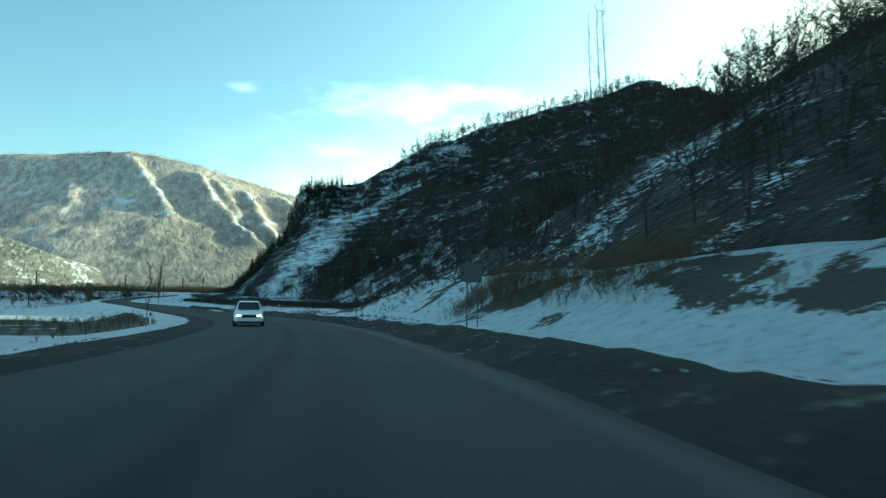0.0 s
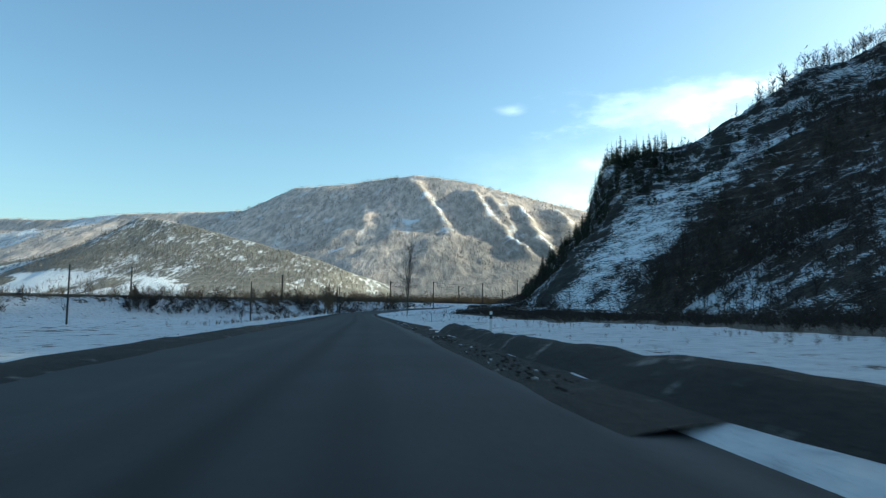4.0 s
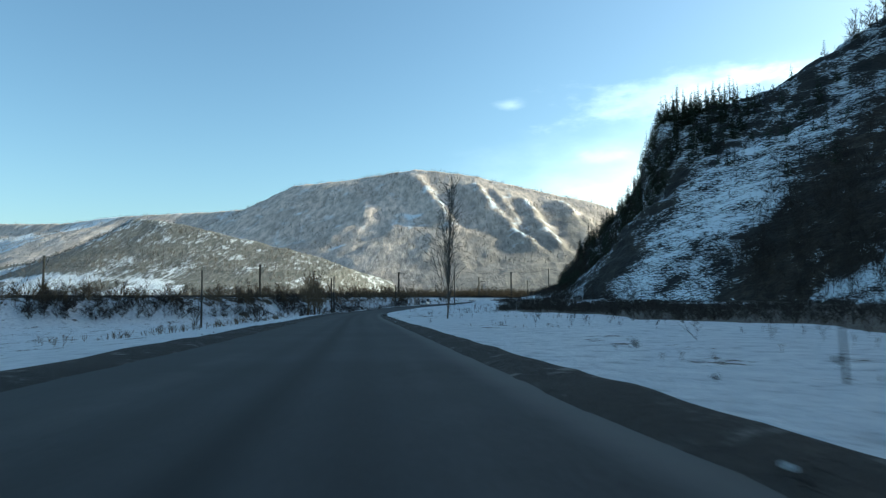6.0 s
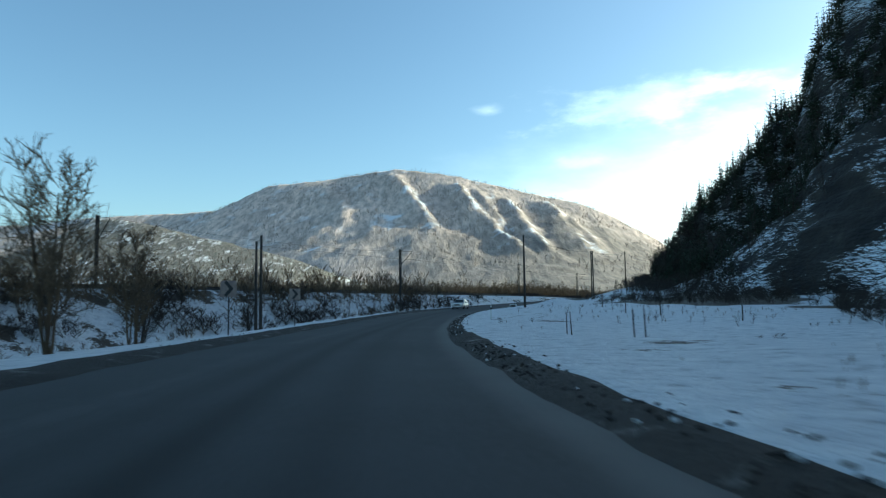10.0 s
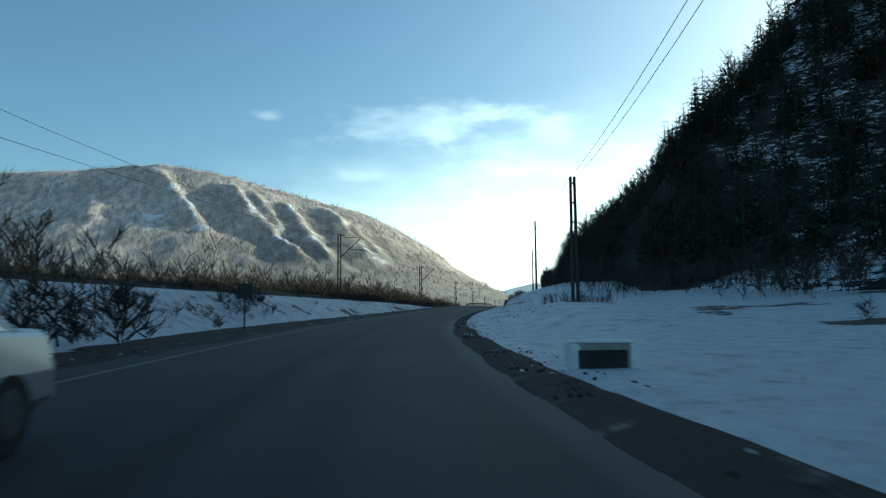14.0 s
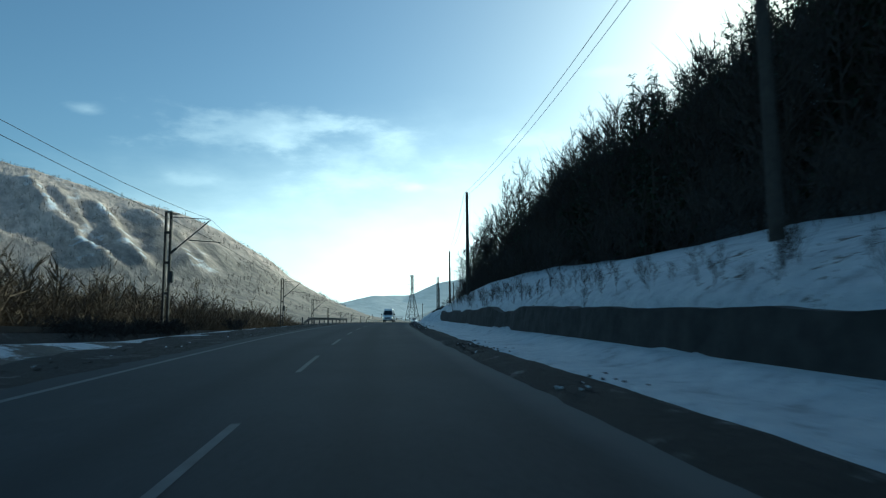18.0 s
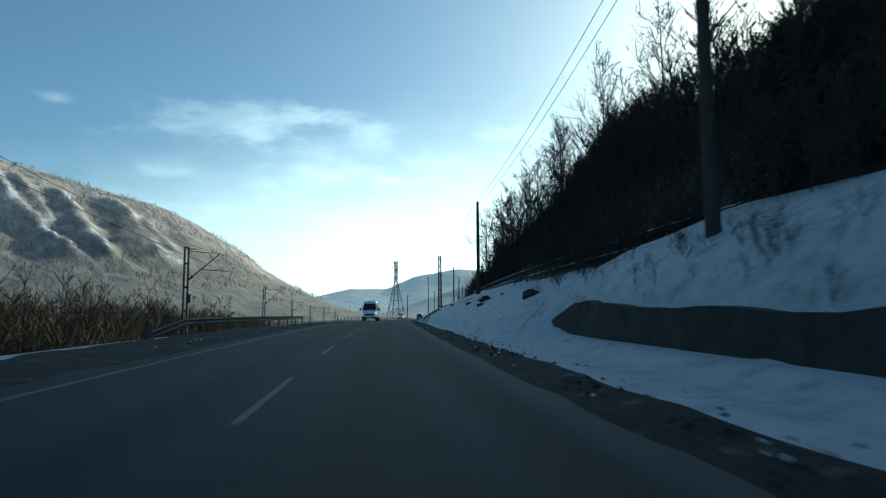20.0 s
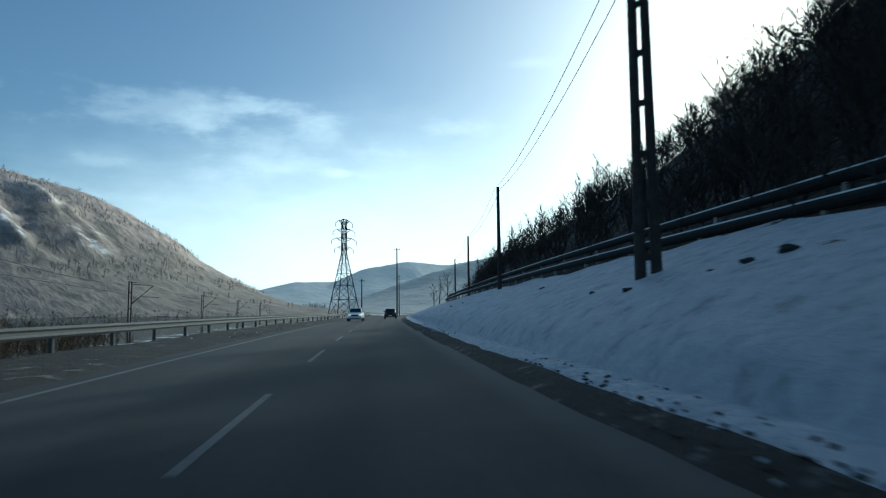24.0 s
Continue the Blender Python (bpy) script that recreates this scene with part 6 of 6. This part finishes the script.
# ---- rocks standing out of the snow ----
def build_rocks():
    rng = np.random.default_rng(21)
    spots = [(465.6, 6.7, 0.42), (454, 6.6, 0.38), (463, 6.0, 0.2), (470, 6.3, 0.22), (523, 7.6, 0.16), (523.5, 7.25, 0.12), (82, 22, 0.9), (85, 24.0, 1.0), (79.5, 20.5, 0.6), (482, 6.4, 0.2)]
    spots += [(rng.uniform(456, 560), rng.uniform(5.8, 8.5), rng.uniform(0.06, 0.13)) for _ in range(8)]
    for k, (y, n, r) in enumerate(spots):
        bm = fresh()
        bmesh.ops.create_icosphere(bm, subdivisions=3, radius=r)
        for q in bm.verts:
            q.co *= 1 + 0.5 * noise.noise(q.co * (1.6 / r) + Vector((k * 3.1, 0, 0))) + 0.22 * noise.noise(q.co * (5.0 / r) + Vector((0, k * 1.7, 0)))
            q.co.z *= 0.55
        ob = part("rock", bm, STONE)
        ob.location = beside(y, n, -0.08 * r)
        ob.rotation_euler = (rng.uniform(-0.2, 0.2), rng.uniform(-0.4, 0.1), rng.uniform(0, 6))
        tagged(ob, "dark rock showing through the snow bank", "rock", "rocks in the bank")


# ---- vehicles ----
def loft(stations, bevel=0.12):
    """A rounded body from stations (y, low, high, half width low, half width high)."""
    bm, rings = fresh(), []
    for y, lo, hi, wl, wh in stations:
        b = min(bevel, (hi - lo) * 0.3)
        arc = [(wh - b + b * math.cos(a), hi - b + b * math.sin(a)) for a in (0, 0.39, 0.79, 1.18, 1.57)]
        half = [(wl - b, lo), (wl, lo + b), ((wl + wh) / 2 + 0.02, (lo + hi) / 2)] + arc
        sec = [(-x, z) for x, z in half] + half[::-1]
        rings.append([bm.verts.new((x, y, z)) for x, z in sec])
    for r, s in zip(rings, rings[1:]):
        for i in range(len(r)):
            j = (i + 1) % len(r)
            bm.faces.new((r[i], r[j], s[j], s[i]))
    bm.faces.new(rings[0][::-1])
    bm.faces.new(rings[-1])
    bmesh.ops.recalc_face_normals(bm, faces=bm.faces)
    return bm


def slab(bm, corners, thick):
    """A thin pane on four corners."""
    n = (Vector(corners[1]) - Vector(corners[0])).cross(Vector(corners[2]) - Vector(corners[0])).normalized() * thick
    a = [bm.verts.new(c) for c in corners]
    b = [bm.verts.new(Vector(c) + n) for c in corners]
    bm.faces.new(a[::-1])
    bm.faces.new(b)
    for i in range(4):
        j = (i + 1) % 4
        bm.faces.new((a[i], a[j], b[j], b[i]))
    return bm


def wheel(e, x, y, r, w):
    s = 1 if x > 0 else -1
    bm = rod(fresh(), (x - w / 2, y, r), (x + w / 2, y, r), r, r, 24)
    bmesh.ops.bevel(bm, geom=[ed for ed in bm.edges if len({round(v.co.x, 3) for v in ed.verts}) == 1], offset=0.03, segments=2, affect="EDGES")
    tyre = part("wheel", bm, RUBBER, e, smooth=False)
    rim = rod(fresh(), (x + s * (w / 2 - 0.02), y, r), (x + s * (w / 2 + 0.012), y, r), r * 0.62, r * 0.55, 16)
    part("rim", rim, STEEL, tyre, "grey wheel rim")


def car(name, at, turn, paint, label, estate=False, lit=True):
    """A saloon or estate, 4.3 m long, its front towards +y."""
    e = empty(name, at, turn, label=label, category="car")
    part("body", loft([(-2.12, 0.38, 0.80, 0.70, 0.68), (-2.0, 0.26, 0.90, 0.80, 0.76), (-1.2, 0.22, 0.93, 0.84, 0.80), (0.6, 0.22, 0.92, 0.84, 0.80), (1.5, 0.22, 0.84, 0.83, 0.76), (2.05, 0.26, 0.72, 0.78, 0.70), (2.16, 0.36, 0.60, 0.70, 0.64)]), paint, e, smooth=False)
    rear = -2.0 if estate else -1.55
    roof = -1.75 if estate else -0.85
    part("cabin", loft([(rear, 0.86, 0.92, 0.74, 0.72), (roof, 0.86, 1.38, 0.76, 0.58), (0.1, 0.86, 1.42, 0.77, 0.58), (0.35, 0.86, 1.38, 0.77, 0.58), (1.05, 0.84, 0.90, 0.75, 0.70)], 0.08), paint, e)
    part("windscreen", slab(fresh(), [(-0.62, 1.02, 0.93), (0.62, 1.02, 0.93), (0.54, 0.43, 1.35), (-0.54, 0.43, 1.35)], 0.02), GLASS, e, "dark windscreen")
    part("rear_window", slab(fresh(), [(0.60, rear - 0.0, 0.96), (-0.60, rear - 0.0, 0.96), (-0.53, roof - 0.06, 1.34), (0.53, roof - 0.06, 1.34)], 0.02), GLASS, e)
    for s in (-1, 1):
        for a, b, c, d in ((0.85, 0.05, 0.05, 0.30), (-0.02, -0.85, -0.80, -0.02)) + (((-0.92, -1.75, -1.62, -0.90),) if estate else ()):
            cs = [(s * 0.785, a, 0.96), (s * 0.785, b, 0.96), (s * 0.645, c, 1.32), (s * 0.645, d, 1.32)]
            part("side_window", slab(fresh(), cs if s > 0 else cs[::-1], 0.015), GLASS, e)
        part("headlight", box(fresh(), (0.30, 0.08, 0.13), (s * 0.53, 2.12, 0.62), bevel=0.03), HEADLIGHT if lit else WHITEPAINT, e, "lit headlight" if lit else "pale unlit headlight")
        part("tail_lamp", box(fresh(), (0.26, 0.06, 0.15), (s * 0.56, -2.11, 0.70), bevel=0.02), TAILLIGHT, e, "red tail lamp")
        m = part("mirror", box(fresh(), (0.20, 0.09, 0.13), (s * 0.92, 0.72, 0.98), bevel=0.03), paint, e)
    part("grille", box(fresh(), (0.78, 0.07, 0.16), (0, 2.15, 0.61), bevel=0.01), BLACKPAINTFLAT, e, "black grille")
    part("lower_intake", box(fresh(), (1.30, 0.10, 0.11), (0, 2.17, 0.27), bevel=0.02), BLACKPAINTFLAT, e, "dark lower intake")
    for s in (-1, 1):
        part("roof_rail", rod(fresh(), (s * 0.52, -1.5 if estate else -0.7, 1.45), (s * 0.52, 0.2, 1.45), 0.02, 0.02, 6), DARKSTEEL, e)
    part("front_bumper", box(fresh(), (1.50, 0.16, 0.20), (0, 2.12, 0.38), bevel=0.05), paint, e)
    part("rear_bumper", box(fresh(), (1.50, 0.16, 0.22), (0, -2.10, 0.40), bevel=0.05), paint, e)
    part("front_plate", box(fresh(), (0.50, 0.012, 0.11), (0, 2.206, 0.38)), WHITEPAINT, e)
    part("rear_plate", box(fresh(), (0.50, 0.012, 0.11), (0, -2.186, 0.44)), WHITEPAINT, e)
    for x in (-0.75, 0.75):
        for y in (-1.32, 1.30):
            wheel(e, x, y, 0.31, 0.19)
    return e


def van(name, at, turn, label):
    """A tall panel van, 5.9 m long, its front towards +y."""
    e = empty(name, at, turn, label=label, category="van")
    part("body", loft([(-2.95, 0.45, 2.45, 0.96, 0.78), (-2.85, 0.32, 2.56, 0.99, 0.81), (0.9, 0.32, 2.58, 0.99, 0.81), (1.25, 0.32, 2.54, 0.99, 0.80), (1.48, 0.32, 2.41, 0.99, 0.80), (1.62, 0.32, 2.22, 0.99, 0.81),
                       (2.2, 0.32, 1.36, 0.99, 0.89), (2.45, 0.33, 1.24, 0.98, 0.89), (2.82, 0.34, 1.06, 0.95, 0.86), (2.98, 0.42, 0.90, 0.86, 0.78)], 0.22), WHITE, e)
    part("windscreen", slab(fresh(), [(-0.80, 2.195, 1.40), (0.80, 2.195, 1.40), (0.70, 1.665, 2.19), (-0.70, 1.665, 2.19)], 0.02), GLASS, e, "dark windscreen")
    for s in (-1, 1):
        cs = [(s * 0.985, 1.95, 1.38), (s * 0.985, 0.95, 1.38), (s * 0.90, 0.95, 2.02), (s * 0.90, 1.48, 2.02)]
        part("side_window", slab(fresh(), cs if s > 0 else cs[::-1], 0.02), GLASS, e)
        part("headlight", box(fresh(), (0.26, 0.14, 0.26), (s * 0.74, 2.86, 0.86), bevel=0.05), HEADLIGHT, e, "lit headlight")
        part("mirror", box(fresh(), (0.20, 0.14, 0.34), (s * 1.16, 1.86, 1.48), bevel=0.04), BLACKPAINTFLAT, e, "black door mirror")
        part("tail_lamp", box(fresh(), (0.12, 0.06, 0.5), (s * 0.88, -2.95, 1.0), bevel=0.02), TAILLIGHT, e, "red tail lamp")
    for s in (-1, 1):
        part("bonnet_vent", box(fresh(), (0.46, 0.08, 0.05), (s * 0.40, 2.29, 1.315), Matrix.Rotation(-0.4, 4, "X"), bevel=0.01), BLACKPAINTFLAT, e, "dark bonnet vent")
        part("wiper", rod(fresh(), (s * 0.55, 2.235, 1.40), (s * 0.05, 2.16, 1.50), 0.012, 0.01, 5), BLACKPAINTFLAT, e)
    grille = part("grille", box(fresh(), (1.10, 0.06, 0.26), (0, 2.97, 0.80), bevel=0.03), BLACKPAINTFLAT, e, "black grille")
    for z in (0.75, 0.85):
        part("grille_slat", box(fresh(), (1.02, 0.02, 0.02), (0, 3.005, z), bevel=0.005), STEEL, grille)
    part("bumper", box(fresh(), (1.86, 0.24, 0.28), (0, 2.90, 0.46), bevel=0.07), BLACKPAINTFLAT, e, "dark plastic bumper")
    part("number_plate", box(fresh(), (0.50, 0.012, 0.11), (0, 3.03, 0.48)), WHITEPAINT, e)
    for x in (-0.86, 0.86):
        for y in (-1.85, 1.85):
            wheel(e, x, y, 0.35, 0.22)
    return e


def on_road(y, n):
    h = float(heading(y))
    return (float(road_x(y)) + n * math.cos(h), y - n * math.sin(h), float(road_z(y)) + 0.045), -h


def build_vehicles():
    p, h = on_road(39.0, -1.85)
    car("estate_car", p, h + math.pi, WHITE, "white estate car with headlights on, oncoming", estate=True)
    p, h = on_road(313.2, -1.95)
    car("saloon_car", p, h + math.pi, SILVER, "silver grey saloon car in the oncoming lane", lit=False)
    p, h = on_road(514.0, -1.9)
    van("panel_van", p, h + math.pi, "tall white panel van with headlights on, oncoming")
    p, h = on_road(583.0, -1.7)
    car("oncoming_car", p, h + math.pi, WHITE, "white car with headlights on in the distance", lit=True)
    p, h = on_road(604.0, 1.7)
    car("dark_car", p, h, BLACKPAINT, "dark hatchback ahead seen from behind", estate=True, lit=False)


build_ground()
build_road()
build_hill()
build_mountains()
build_vehicles()
build_poles()
build_railway()
build_far_line()
build_guardrail("guardrail", 456, 496, -7.3, "dark galvanised steel guardrail beside the verge before the gap")
build_guardrail("guardrail", 524, 692, -7.3, "dark galvanised steel guardrail with posts beside the far verge")
build_retaining_wall()
build_pipes()
build_culvert_block()
build_signs()
build_lines()
build_rocks()
build_trees()
build_woods()
build_clods()
build_far_woods()
